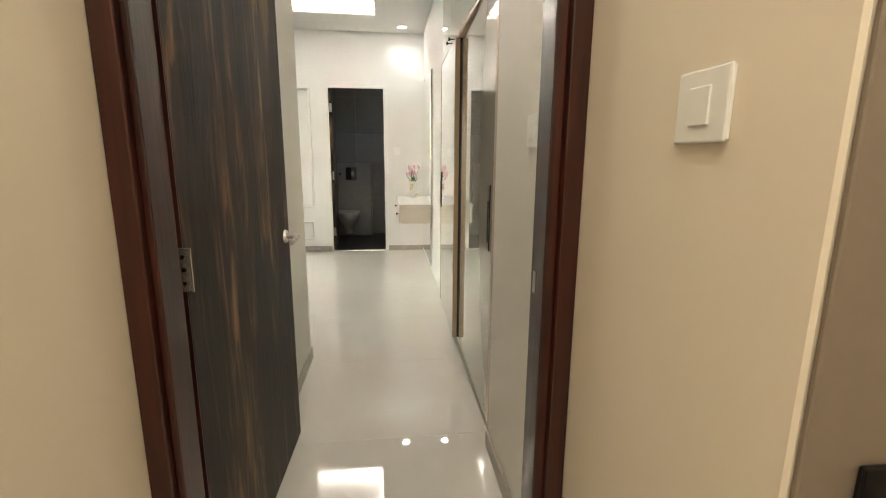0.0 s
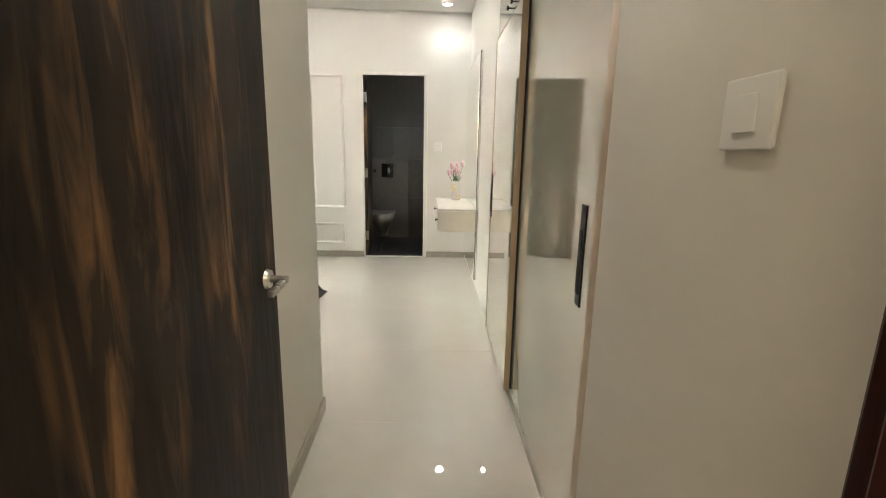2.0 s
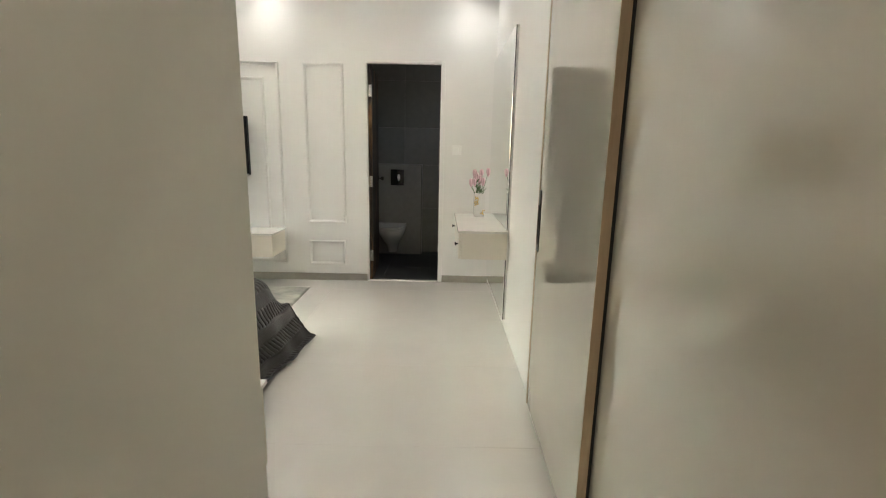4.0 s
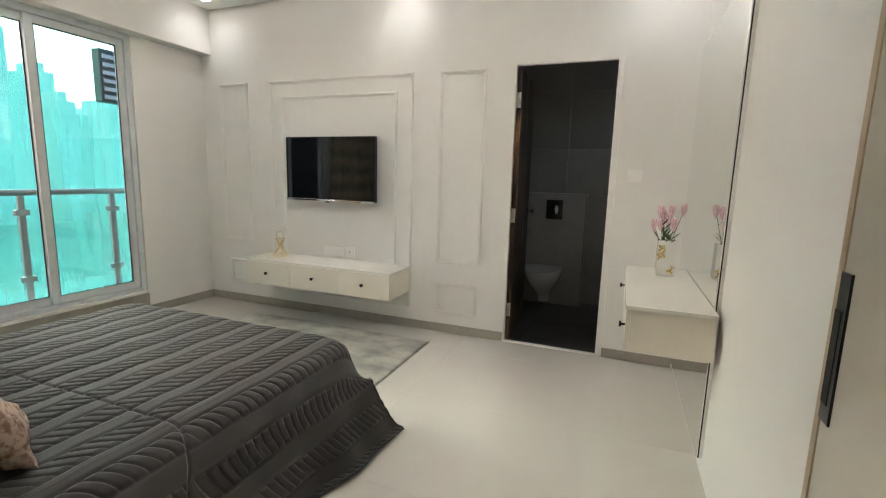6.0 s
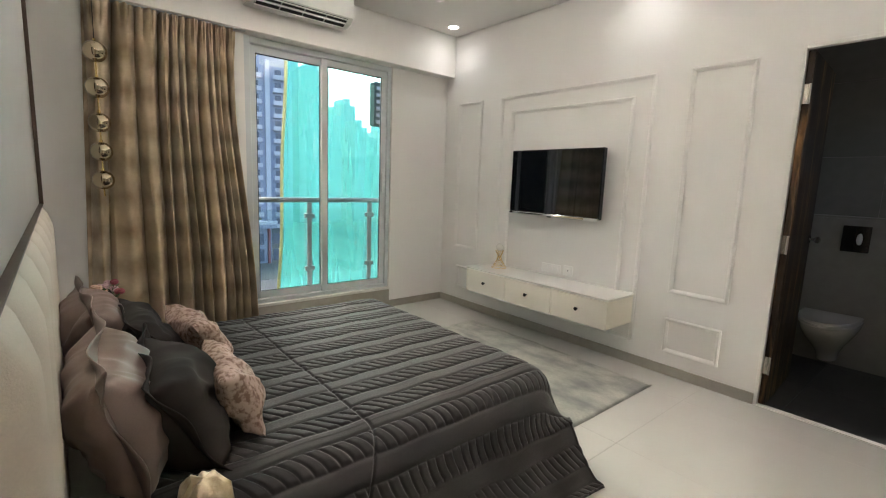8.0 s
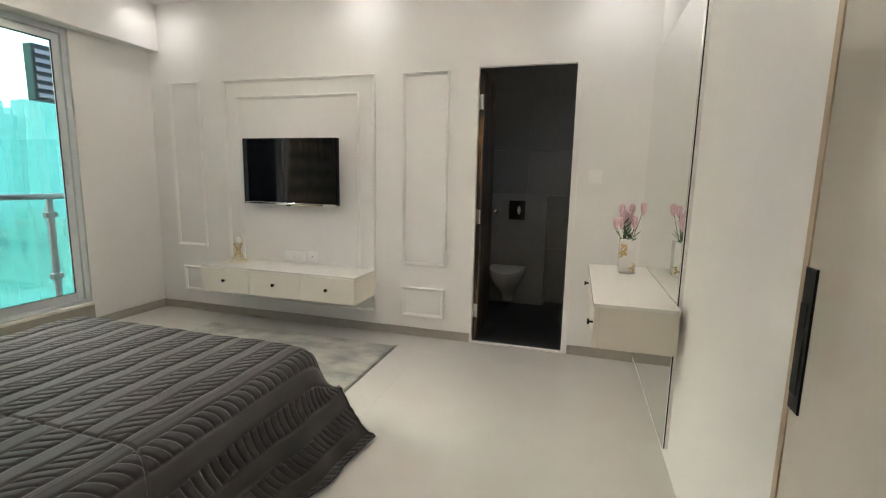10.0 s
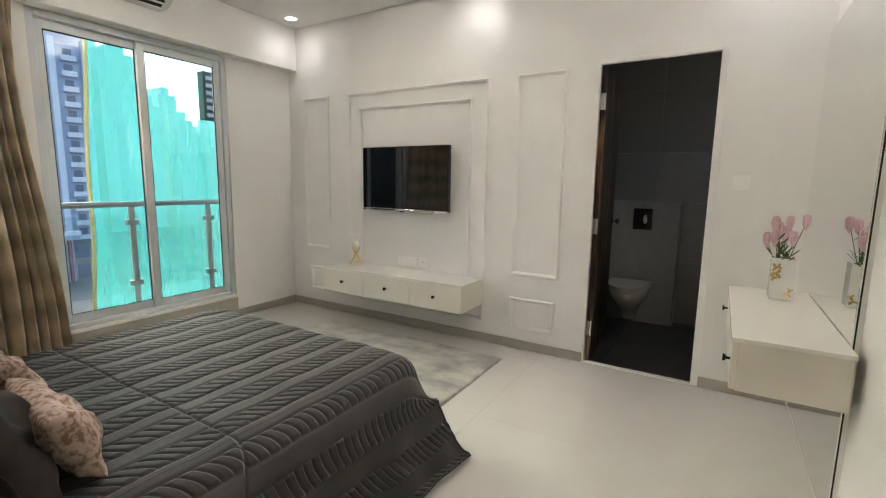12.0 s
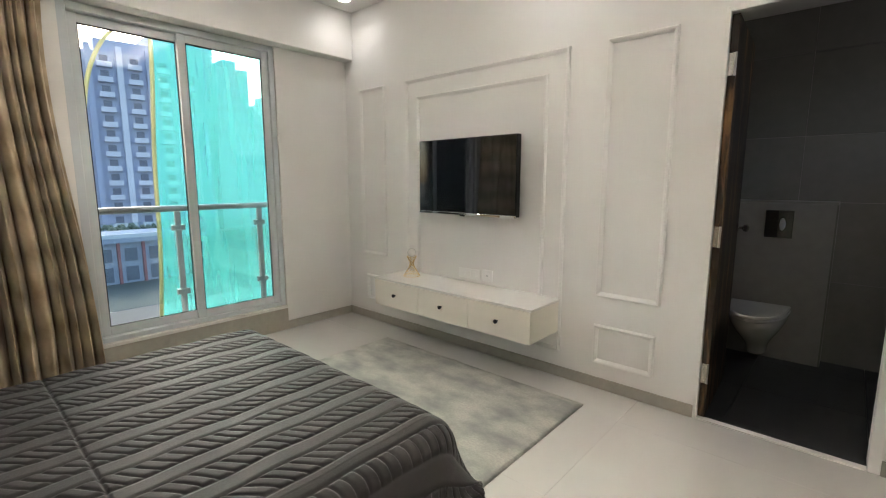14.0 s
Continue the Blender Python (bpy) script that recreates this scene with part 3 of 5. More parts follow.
def switch_plate(name, x, y, z, turn, w=0.09, h=0.09, gangs=1, socket=False, label="white plastic light switch on the wall"):
    """A plate that faces -y before its turn."""
    s = thing(name, x, y, z, label, "switch" if not socket else "socket", turn=turn)
    part("backing", box(-w / 2 + 0.002, w / 2 - 0.002, -0.0045, -0.0005, -h / 2 + 0.003, h / 2 - 0.003, 0.001), PLASTIC, s)
    part("plate", box(-w / 2, w / 2, -0.009, -0.0047, -h / 2, h / 2, 0.003, 2), PLASTIC, s)
    for k in range(gangs):
        gx = (k - (gangs - 1) / 2) * (w * 0.8 / gangs)
        gw = w * 0.4 / max(1, gangs * 0.75)
        bm = box(gx - gw / 2, gx + gw / 2, -0.0122, -0.0092, -h * 0.26, h * 0.26, 0.001)
        part("rocker", bm, PLASTIC, s)
    if socket:
        part("pin_hole", box(-0.004, 0.004, -0.0130, -0.0123, -0.004, 0.004), BLACK, s)


switch_plate("light_switch", 0.352, TVY, 1.332, 0)
switch_plate("light_switch", 0.665, 1.70, 1.325, -90, 0.10, 0.092)
switch_plate("light_switch", 0.637, 0.938, 1.312, -90, 0.094, 0.088)
switch_plate("wall_socket", -2.12, TVY, 0.60, 0, 0.20, 0.075, 3, label="white plastic switch and socket plate on the wall")
switch_plate("wall_socket", -1.945, TVY, 0.605, 0, 0.09, 0.085, 1, True, label="white plastic socket with a small dark hole")


# ---- television and its cabinet ----
def television():
    t = thing("television", -2.082, 6.45, 1.06, "black flat television mounted on the white wall", "television", turn=-1.3)
    part("casing", box(-0.455, 0.455, 0.006, 0.05, 0.0, 0.545, 0.004, 2), BLACK, t)
    part("screen", box(-0.450, 0.450, 0.0, 0.006, 0.014, 0.540, 0.0006), SCREEN, t, "dark glossy screen")
    chin = part("chin", box(-0.454, 0.454, -0.002, 0.012, -0.006, 0.012, 0.002), CHROME, t, "silver lower bezel")
    part("badge", box(0.33, 0.445, -0.004, -0.0022, -0.009, 0.009), PLASTIC, chin, "pale sticker on the bezel")
    part("sensor", box(-0.03, 0.01, -0.004, 0.01, -0.014, -0.0062, 0.001), BLACK, chin)
    part("bracket", box(-0.15, 0.15, 0.0502, TVY - 6.45 - 0.005, 0.12, 0.40), BLACK, t)


television()


def tv_cabinet():
    c = thing("tv_cabinet", -2.075, 6.39, 0.315, "wall-hung cream television cabinet with three drawers", "cabinet")
    part("body", box(-0.72, 0.72, -0.165, 0.189, 0, 0.203, 0.001), WHITEBOARD, c)
    part("top", box(-0.728, 0.728, -0.186, 0.189, 0.205, 0.221, 0.002, 2), MARBLE, c, "white top board")
    for k in range(3):
        x0 = -0.722 + k * 0.4815
        f = part("drawer_front", box(x0, x0 + 0.4785, -0.1835, -0.1655, 0.0, 0.202, 0.0012), WHITEBOARD, c)
        knob("knob", f, x0 + 0.24, -0.1835, 0.105, 0, -1)


tv_cabinet()


def wire_figure():
    v = thing("candle_holder", -2.60, 6.43, 0.536, "slim hourglass gold wire holder with a pale ball", "ornament")
    n = 20
    for k in range(n):
        a = 2 * math.pi * k / n
        b = a + 2.45
        bm = bmesh.new()
        pts = []
        for j in range(9):
            u = j / 8
            p = Vector((0.068 * math.cos(a), 0.068 * math.sin(a), 0)).lerp(Vector((0.040 * math.cos(b), 0.040 * math.sin(b), 0.16)), u)
            pts.append(p)
        for p, q in zip(pts, pts[1:]):
            add_rod(bm, p, q, 0.0013, sides=5)
        part("wire", bm, GOLD, v)
    for r, z in ((0.068, 0.002), (0.040, 0.16)):
        bm = bmesh.new()
        for j in range(24):
            a, b = 2 * math.pi * j / 24, 2 * math.pi * (j + 1) / 24
            add_rod(bm, (r * math.cos(a), r * math.sin(a), z), (r * math.cos(b), r * math.sin(b), z), 0.002, sides=5)
        part("ring", bm, GOLD, v)
    bm = bmesh.new()
    bmesh.ops.create_uvsphere(bm, u_segments=24, v_segments=14, radius=0.034, matrix=Matrix.Translation((0, 0, 0.192)))
    part("ball", bm, CERAMIC, v, "pearly white ball")


wire_figure()


# ---- window, balcony and curtain ----
def window():
    w = tagged(new("window_1"), "white two-panel sliding window to the balcony", "window", "", "structure")
    w.matrix_world = pose(WINX - 0.05, 5.19, 0.205)
    z1 = 2.385 - 0.205
    f = part("window_frame", box(-0.05, 0.035, -0.69, -0.64, 0, z1, 0.003), UPVC, w)
    part("window_frame", box(-0.05, 0.035, 0.646, 0.688, 0, z1, 0.003), UPVC, w)
    part("window_frame", box(-0.05, 0.035, -0.64, 0.646, z1 - 0.05, z1, 0.003), UPVC, w)
    part("window_frame", box(-0.05, 0.035, -0.64, 0.646, 0, 0.045, 0.003), UPVC, w)
    part("window_sill", box(0.0352, 0.075, -0.692, 0.688, -0.012, 0.014, 0.004, 2), MARBLE, w, "pale stone sill")
    for k, (y0, y1, x) in enumerate(((-0.639, 0.028, -0.028), (-0.028, 0.645, 0.004))):
        s = thing("sash", 0, 0, 0, "", "")
        for key in ("label", "category"):
            s.pop(key, None)
        s.parent = w
        for b in ((y0, y0 + 0.055, 0.046, z1 - 0.052), (y1 - 0.055, y1, 0.046, z1 - 0.052), (y0 + 0.055, y1 - 0.055, 0.046, 0.105), (y0 + 0.055, y1 - 0.055, z1 - 0.107, z1 - 0.052)):
            part("sash_rail", box(x - 0.014, x + 0.014, b[0], b[1], b[2], b[3], 0.002), UPVC, s)
        g = part("pane", box(x - 0.002, x + 0.002, y0 + 0.055, y1 - 0.055, 0.105, z1 - 0.107), GLASS, s, "clear window glass")
        g.visible_shadow = False
        for b in ((y0 + 0.055, y0 + 0.061, 0.105, z1 - 0.107), (y1 - 0.061, y1 - 0.055, 0.105, z1 - 0.107), (y0 + 0.061, y1 - 0.061, 0.105, 0.110), (y0 + 0.061, y1 - 0.061, z1 - 0.116, z1 - 0.107)):
            part("gasket", box(x + 0.0025, x + 0.010, b[0], b[1], b[2], b[3]), BLACKGAP, s, "black rubber gasket")
    part("window_latch", box(0.0182, 0.034, 0.60, 0.625, 0.98, 1.16, 0.003), UPVC, w)


window()


def curtain():
    c = thing("curtain", -3.54, 3.97, 0.03, "gathered brown checked curtain drawn beside the window", "curtain")
    rows, cols = 90, 420
    pts = np.zeros((rows, cols, 3))
    rng = np.random.RandomState(5)
    folds = np.cumsum((1.7, 2.1, 1.5, 0.7, 0.95, 0.55, 1.0, 0.6, 0.8, 0.5, 0.75, 0.6))
    folds = np.r_[0, folds / folds[-1]]
    depth = rng.uniform(0.6, 1.25, 13)
    slip = rng.uniform(-0.055, 0.055, 13)
    for r in range(rows):
        v = r / (rows - 1)
        low = 1 - v
        for k in range(cols):
            u = k / (cols - 1)
            shift = np.interp(u, folds, slip) * math.sin(2.6 * v + 9 * u)
            ph = np.interp(u + shift, folds, np.arange(13)) * 2 * math.pi
            amp = 0.088 * np.interp(u, folds, depth) * (0.75 + 0.35 * low)
            x = amp * (2.0 * abs(math.sin(ph / 2)) ** 0.75 - 1.0 + 0.10 * math.sin(2 * ph + 6 * v))
            head = max(0.0, (v - 0.90) / 0.10)
            x = x * (1 - 0.55 * head) + head * 0.016 * (abs(math.sin(1.5 * ph)) * 2 - 1)
            x += 0.012 * math.sin(5 * v + 3 * u) * math.sin(17 * u + 2 * v) + 0.004 * math.sin(40 * u + 11 * v)
            start = -0.545 + 0.085 * v
            y = start + u * (1.01 - 0.085 * v + 0.09 * low ** 1.5 + 0.02 * math.sin(6 * v))
            pts[r, k] = (max(-0.066, min(x, 0.12)), y, v * 2.345)
    sheet("cloth", pts, rows, cols, CURTAIN, c, 0.003)
    part("rail", box(-0.015, 0.015, -0.60, 0.52, 2.348, 2.354), UPVC, c, "white curtain track")


def curtain_cloth():
    """Woven check: soft horizontal and vertical bands of brown and straw."""
    mat = bpy.data.materials.new("brown_checked_curtain")
    mat.use_nodes = True
    n, l = mat.node_tree.nodes, mat.node_tree.links
    p = n["Principled BSDF"]
    p.inputs["Roughness"].default_value, p.inputs["Sheen Weight"].default_value = 0.55, 0.15
    tc = n.new("ShaderNodeTexCoord")
    sep = n.new("ShaderNodeSeparateXYZ")
    l.new(tc.outputs["Object"], sep.inputs[0])

    def wave(sock, freq, phase):
        a = n.new("ShaderNodeMath")
        a.operation = "MULTIPLY_ADD"
        a.inputs[1].default_value, a.inputs[2].default_value = freq, phase
        l.new(sock, a.inputs[0])
        s = n.new("ShaderNodeMath")
        s.operation = "SINE"
        l.new(a.outputs[0], s.inputs[0])
        return s.outputs[0]

    z, y = wave(sep.outputs["Z"], 27.0, 0.4), wave(sep.outputs["Y"], 31.0, 0.0)
    add = n.new("ShaderNodeMath")
    add.operation = "ADD"
    half = n.new("ShaderNodeMath")
    half.operation = "MULTIPLY"
    half.inputs[1].default_value = 0.45
    l.new(y, half.inputs[0])
    l.new(z, add.inputs[0]), l.new(half.outputs[0], add.inputs[1])
    noise_t = n.new("ShaderNodeTexNoise")
    noise_t.inputs["Scale"].default_value, noise_t.inputs["Detail"].default_value = 9, 5
    l.new(tc.outputs["Object"], noise_t.inputs["Vector"])
    add2 = n.new("ShaderNodeMath")
    add2.operation = "MULTIPLY_ADD"
    add2.inputs[1].default_value, add2.inputs[2].default_value = 0.105, 0.27
    l.new(add.outputs[0], add2.inputs[0])
    add3 = n.new("ShaderNodeMath")
    add3.operation = "MULTIPLY_ADD"
    add3.inputs[1].default_value = 0.5
    l.new(noise_t.outputs["Fac"], add3.inputs[0]), l.new(add2.outputs[0], add3.inputs[2])
    ramp = n.new("ShaderNodeValToRGB")
    e = ramp.color_ramp.elements
    e[0].position, e[0].color = 0.25, (0.25, 0.168, 0.090, 1)
    e[1].position, e[1].color = 0.85, (0.76, 0.62, 0.44, 1)
    l.new(add3.outputs[0], ramp.inputs["Fac"])
    l.new(ramp.outputs[0], p.inputs["Base Color"])
    weave = n.new("ShaderNodeTexNoise")
    weave.inputs["Scale"].default_value = 400
    l.new(tc.outputs["Object"], weave.inputs["Vector"])
    b = n.new("ShaderNodeBump")
    b.inputs["Distance"].default_value = 0.0006
    l.new(weave.outputs["Fac"], b.inputs["Height"]), l.new(b.outputs[0], p.inputs["Normal"])
    return mat


CURTAIN = curtain_cloth()
curtain()

structure("balcony_slab", box(-4.25, WINX - 0.2, 3.2, 7.2, -0.15, 0.06, 0.005), CONCRETE, "grey concrete balcony slab")


def balustrade():
    b = thing("balcony_railing", -3.90, 5.3, 0.06, "steel and glass balcony railing", "railing")
    part("top_rail", rod((0, -1.7, 1.03), (0, 1.5, 1.03), 0.024), RAILSTEEL, b)
    for y in (-1.2, -0.15, 0.51, 1.2):
        p = part("post", box(-0.012, 0.012, y - 0.02, y + 0.02, 0, 1.006, 0.002), RAILSTEEL, b)
        for z in (0.37, 0.88):
            part("clamp", box(-0.022, 0.022, y - 0.045, y + 0.045, z - 0.022, z + 0.022, 0.004, 2), RAILSTEEL, p)
    for y0, y1 in ((-1.17, -0.18), (-0.12, 0.48), (0.54, 1.17)):
        g = part("pane", box(-0.005, 0.005, y0, y1, 0.30, 0.94, 0.001), BALGLASS, b, "clear glass panel")
        g.visible_shadow = False


balustrade()

# ---- bed ----
BX0, BX1, BY0, BY1, BZ = -2.50, -0.93, 3.28, 5.12, 0.46


def bed():
    b = thing("bed", (BX0 + BX1) / 2, 4.2, 0, "double bed with a tall cream upholstered headboard", "bed")
    cx, cy = (BX0 + BX1) / 2, 4.2
    part("base", box(BX0 + 0.05 - cx, BX1 - 0.11 - cx, BY0 - cy, BY1 - 0.17 - cy, 0.02, 0.24, 0.01), UPHOLSTERY, b)
    part("mattress", box(BX0 + 0.04 - cx, BX1 - 0.10 - cx, BY0 - cy, BY1 - 0.16 - cy, 0.242, BZ - 0.045, 0.07, 4), CREAMCLOTH, b)
    # headboard with wide soft channels
    rows, cols = 40, 220
    x0, x1 = -2.66, -0.42
    pts = np.zeros((rows, cols, 3))
    for r in range(rows):
        v = r / (rows - 1)
        for k in range(cols):
            u = k / (cols - 1)
            puff = abs(math.sin(math.pi * (u * 9 + 0.15 * math.sin(5 * v)))) ** 0.45
            edge = min(1, min(u, 1 - u) * 60, (1 - v) * 12) ** 0.5
            pts[r, k] = (x0 + u * (x1 - x0) - cx, HEADY + 0.085 + 0.045 * puff * edge - cy, 0.02 + v * 1.11)
    face = sheet("headboard", pts, rows, cols, UPHOLSTERY, b, 0.0, "channel-tufted cream headboard")
    part("headboard_frame", box(x0 - cx, x1 - cx, HEADY + 0.004 - cy, HEADY + 0.086 - cy, 0.02, 1.128, 0.01, 2), UPHOLSTERY, b)


bed()

h = thing("wall_panel", -1.5, HEADY, 1.70, "pale wall panel with a dark brown frame over the bed", "wall panel")
part("panel", box(-1.10, 1.05, 0.002, 0.085, -0.565, 0.68, 0.002), PALEPANEL, h)
for b in ((-1.135, -1.1005, -0.60, 0.71), (1.0505, 1.085, -0.60, 0.71)):
    part("frame_strip", box(b[0], b[1], 0.002, 0.100, b[2] + 0.03, b[3], 0.002), DARKTRIM, h, "dark brown frame strip")
for z0, z1 in ((-0.57, -0.5655), (0.6805, 0.71)):
    part("frame_strip", box(-1.10, 1.05, 0.002, 0.100, z0, z1, 0.001), DARKTRIM, h, "dark brown frame strip")


def quilt():
    """A pin-tucked cover: bands of slanted tucks between plain bands, hanging to the floor on three sides."""
    top_u, top_v = BX1 - BX0, BY1 - 3.40
    side = 0.46
    nu, nv = 760, 640
    us = np.linspace(-0.50, top_u + side, nu)
    vs = np.linspace(0, top_v + 0.30, nv)

    def fold(s, length, r=0.13):
        """Distance out, drop and lean along a strip that turns over an edge."""
        over = np.maximum(0, s - (length - r))
        arc = r * math.pi / 2
        bend = np.minimum(over, arc) / r
        out = np.where(over > 0, length - r + r * np.sin(bend), s)
        drop = np.where(over > 0, r * (1 - np.cos(bend)), 0) + np.maximum(0, over - arc)
        flare = np.maximum(0, over - arc)
        return out + 0.34 * flare, drop, flare

    ox, dx, fx = fold(us, top_u)
    lx, ldx, _ = fold(-us + 0.0, 0.13)
    oy, dy, fy = fold(vs, top_v)
    U, V = np.meshgrid(us, vs)
    DX = np.meshgrid(dx, vs)[0]
    LD = np.meshgrid(np.where(us < 0, ldx, 0), vs)[0]
    LX = np.meshgrid(np.where(us < 0, -lx, 0), vs)[0]
    DY = np.meshgrid(us, dy)[1]
    X, Y = np.meshgrid(ox, oy)
    X = np.where(U < 0, LX, X)
    D = (np.maximum(DX, LD) ** 3 + DY ** 3) ** (1 / 3)
    # bands
    period, wide = 0.168, 0.092
    ph = (U + 0.03) % period
    ribbed = ph < wide
    w = np.clip(np.minimum(ph, wide - ph) / 0.012, 0, 1) ** 0.6
    tuck = ((V - 0.80 * (ph - 0.045) + 0.005 * np.sin(31 * U)) / 0.046) % 1.0
    rib = 1 - np.abs(2 * tuck - 1) ** 4.5
    plain = np.clip(np.minimum(ph - wide, period - ph) / 0.014, 0, 1) ** 0.6
    relief = np.where(ribbed, 0.0005 + 0.0095 * rib * w, 0.0070 * plain)
    seam = np.exp(-((V - 0.72) / 0.005) ** 2)
    relief = relief * (1 - 0.8 * np.clip(seam, 0, 1)) - 0.003 * seam
    wob = 0.006 * np.sin(9 * U + 3 * np.sin(4 * V)) * np.sin(7 * V) + 0.004 * np.sin(23 * V + 11 * U)
    height = BZ - 0.012
    Z = height - D + relief * np.clip(1 - D / 0.12, 0.15, 1) + 0.5 * wob
    # the near side slopes out from the rounded edge to a hem on the floor, furthest at the foot corner
    drop = np.clip((U - (top_u - 0.13)) / (side + 0.13), 0, 1)
    grid = np.linspace(0, 1, 401)
    soft = np.hanning(61) / np.hanning(61).sum()

    def curve(at, values):
        line = np.interp(np.linspace(-0.2, 1.2, 561), at, values)
        return np.interp(drop, grid, np.convolve(line, soft, "same")[80:481])

    out = curve((-0.2, 0, 0.16, 0.30, 0.48, 0.68, 0.90, 1.0, 1.2), (-0.25, -0.13, -0.042, 0.030, 0.082, 0.125, 0.165, 0.195, 0.255))
    fall = curve((-0.2, 0, 0.16, 0.30, 0.48, 0.68, 0.90, 1.0, 1.2), (0, 0, 0.016, 0.075, 0.175, 0.295, 0.410, 0.428, 0.428))
    foot = np.clip((V - 1.15) / (vs[-1] - 1.15), 0, 1)
    sway = 0.016 * np.sin(8.5 * V + 0.8) + 0.008 * np.sin(19 * V + 2 * U)
    near = drop > 0
    turn = np.clip(drop / 0.55, 0, 1)
    turn = turn * turn * (3 - 2 * turn)
    X = np.where(near, top_u + out + (0.10 * foot ** 1.6 + sway) * drop ** 1.6 + 0.9 * relief * np.clip(drop / 0.4, 0, 1) * (1 - 0.5 * drop), X)
    Y = Y + np.where(V > top_v, 0.02 * np.sin(8 * U) * np.clip(DY / 0.4, 0, 1), 0)
    even = V * (1.665 / vs[-1]) - 0.05 * np.sin(math.pi * drop) * foot
    Y = Y * (1 - turn) + even * turn
    Z = np.where(near, height - fall - DY * (1 - turn) + relief * (1 - 0.55 * drop) + 0.5 * wob, Z)
    floor = 0.016 + relief * 0.7 + 0.012 * np.abs(np.sin(9 * V + 2 * U)) * drop
    Z = np.maximum(Z, floor)
    pts = np.stack([X, Y, Z], -1)
    q = thing("quilt", BX0, 3.40, 0, "charcoal pin-tucked quilt spread over the bed to the floor", "quilt")
    sheet("cover", pts, nv, nu, QUILT, q)
    for name, line in (("side_hem", pts[::4, -1]), ("foot_hem", pts[-1, ::4])):
        bm = bmesh.new()
        for a, b in zip(line, line[1:]):
            if (Vector(a) - Vector(b)).length > 1e-4:
                add_rod(bm, Vector(a) + Vector((0, 0, -0.003)), Vector(b) + Vector((0, 0, -0.003)), 0.0055, sides=8)
        part(name, bm, QUILT, q, "stitched dark hem")


quilt()


def cushion(name, w, h, d, mat, m, label, group, flange=0.0, seed=1):
    """A stuffed cover: w wide, h high, d thick; a flat flange round it where it has one."""
    c = new(name)
    c.matrix_world = m
    tagged(c, label, "pillow" if flange else "cushion", group)
    n = 44
    rng = random.Random(seed)
    off = Vector((rng.uniform(0, 50), rng.uniform(0, 50), rng.uniform(0, 50)))

    def side(sign, name):
        pts = np.zeros((n, n, 3))
        for r in range(n):
            for k in range(n):
                u, v = 2 * k / (n - 1) - 1, 2 * r / (n - 1) - 1
                x, z = u * w / 2 * (1 - 0.06 * (1 - v * v)), v * h / 2 * (1 - 0.06 * (1 - u * u))
                t = max(0.0, (1 - abs(u) ** 3.2)) ** 0.5 * max(0.0, (1 - abs(v) ** 3.2)) ** 0.5
                wr = noise.noise(Vector((x * 7, z * 7, sign)) + off) * 0.028 + noise.noise(Vector((x * 17, z * 17, sign * 3)) + off) * 0.010
                crease = 0.012 * math.sin(14 * (x + 0.6 * z) + 4 * noise.noise(Vector((x * 3, z * 3, 0)) + off)) * (abs(u * v)) ** 0.8
                ridge = 0.017 * (0.5 - abs(noise.noise(Vector((x * 5 + 2 * z, z * 6, sign * 2)) + off)) * 2) + 0.012 * (0.5 - abs(noise.noise(Vector((x * 13, z * 11 + 4 * x, sign * 5)) + off)) * 2)
                y = sign * (d / 2 * t + (wr + crease + ridge) * min(1, 2.5 * t))
                pts[r, k] = (x, y, z + h / 2)
        return pts
    front, back = side(-1, "front"), side(1, "back")
    faces_pts = np.concatenate([front.reshape(-1, 3), back.reshape(-1, 3)])
    me = bpy.data.meshes.new(name)
    faces = []
    for base, flip in ((0, False), (n * n, True)):
        for r in range(n - 1):
            for k in range(n - 1):
                f = (base + r * n + k, base + r * n + k + 1, base + (r + 1) * n + k + 1, base + (r + 1) * n + k)
                faces.append(f[::-1] if flip else f)
    me.from_pydata(faces_pts.tolist(), [], faces)
    bm = bmesh.new()
    bm.from_mesh(me)
    bmesh.ops.remove_doubles(bm, verts=bm.verts, dist=0.0005)
    bmesh.ops.recalc_face_normals(bm, faces=bm.faces)
    bpy.data.meshes.remove(me)
    part("filling", bm, mat, c, angle=80)
    if flange:
        rows, cols = 6, 200
        pts = np.zeros((rows, cols, 3))
        for k in range(cols):
            a = 4 * k / (cols - 1)
            s, f = int(min(a, 3.9999)), a - int(min(a, 3.9999))
            cx, cz = ((f * 2 - 1, -1), (1, f * 2 - 1), (1 - f * 2, 1), (-1, 1 - f * 2))[s]
            bow = 1 - 0.06 * (1 - (cx if s in (0, 2) else cz) ** 2)
            for r in range(rows):
                e = r / (rows - 1)
                gx, gz = cx * (w / 2 * (bow if s in (1, 3) else 1) + e * flange - 0.004), cz * (h / 2 * (bow if s in (0, 2) else 1) + e * flange - 0.004)
                y = -0.014 * e * e + 0.012 * e * math.sin(k * 0.19 + seed) + 0.030 * e * noise.noise(Vector((gx * 6, gz * 6, seed)))
                pts[r, k] = (gx, y, gz + h / 2)
        sheet("flange", pts, rows, cols, mat, c, 0.004)
    return c


def lean(x, y, z, back, turn=0, roll=0):
    """Stands on z, leans back towards the headboard by so many degrees."""
    return Matrix.Translation((x, y, z)) @ Matrix.Rotation(radians(180 + turn), 4, "Z") @ Matrix.Rotation(radians(back), 4, "X") @ Matrix.Rotation(radians(roll), 4, "Y")


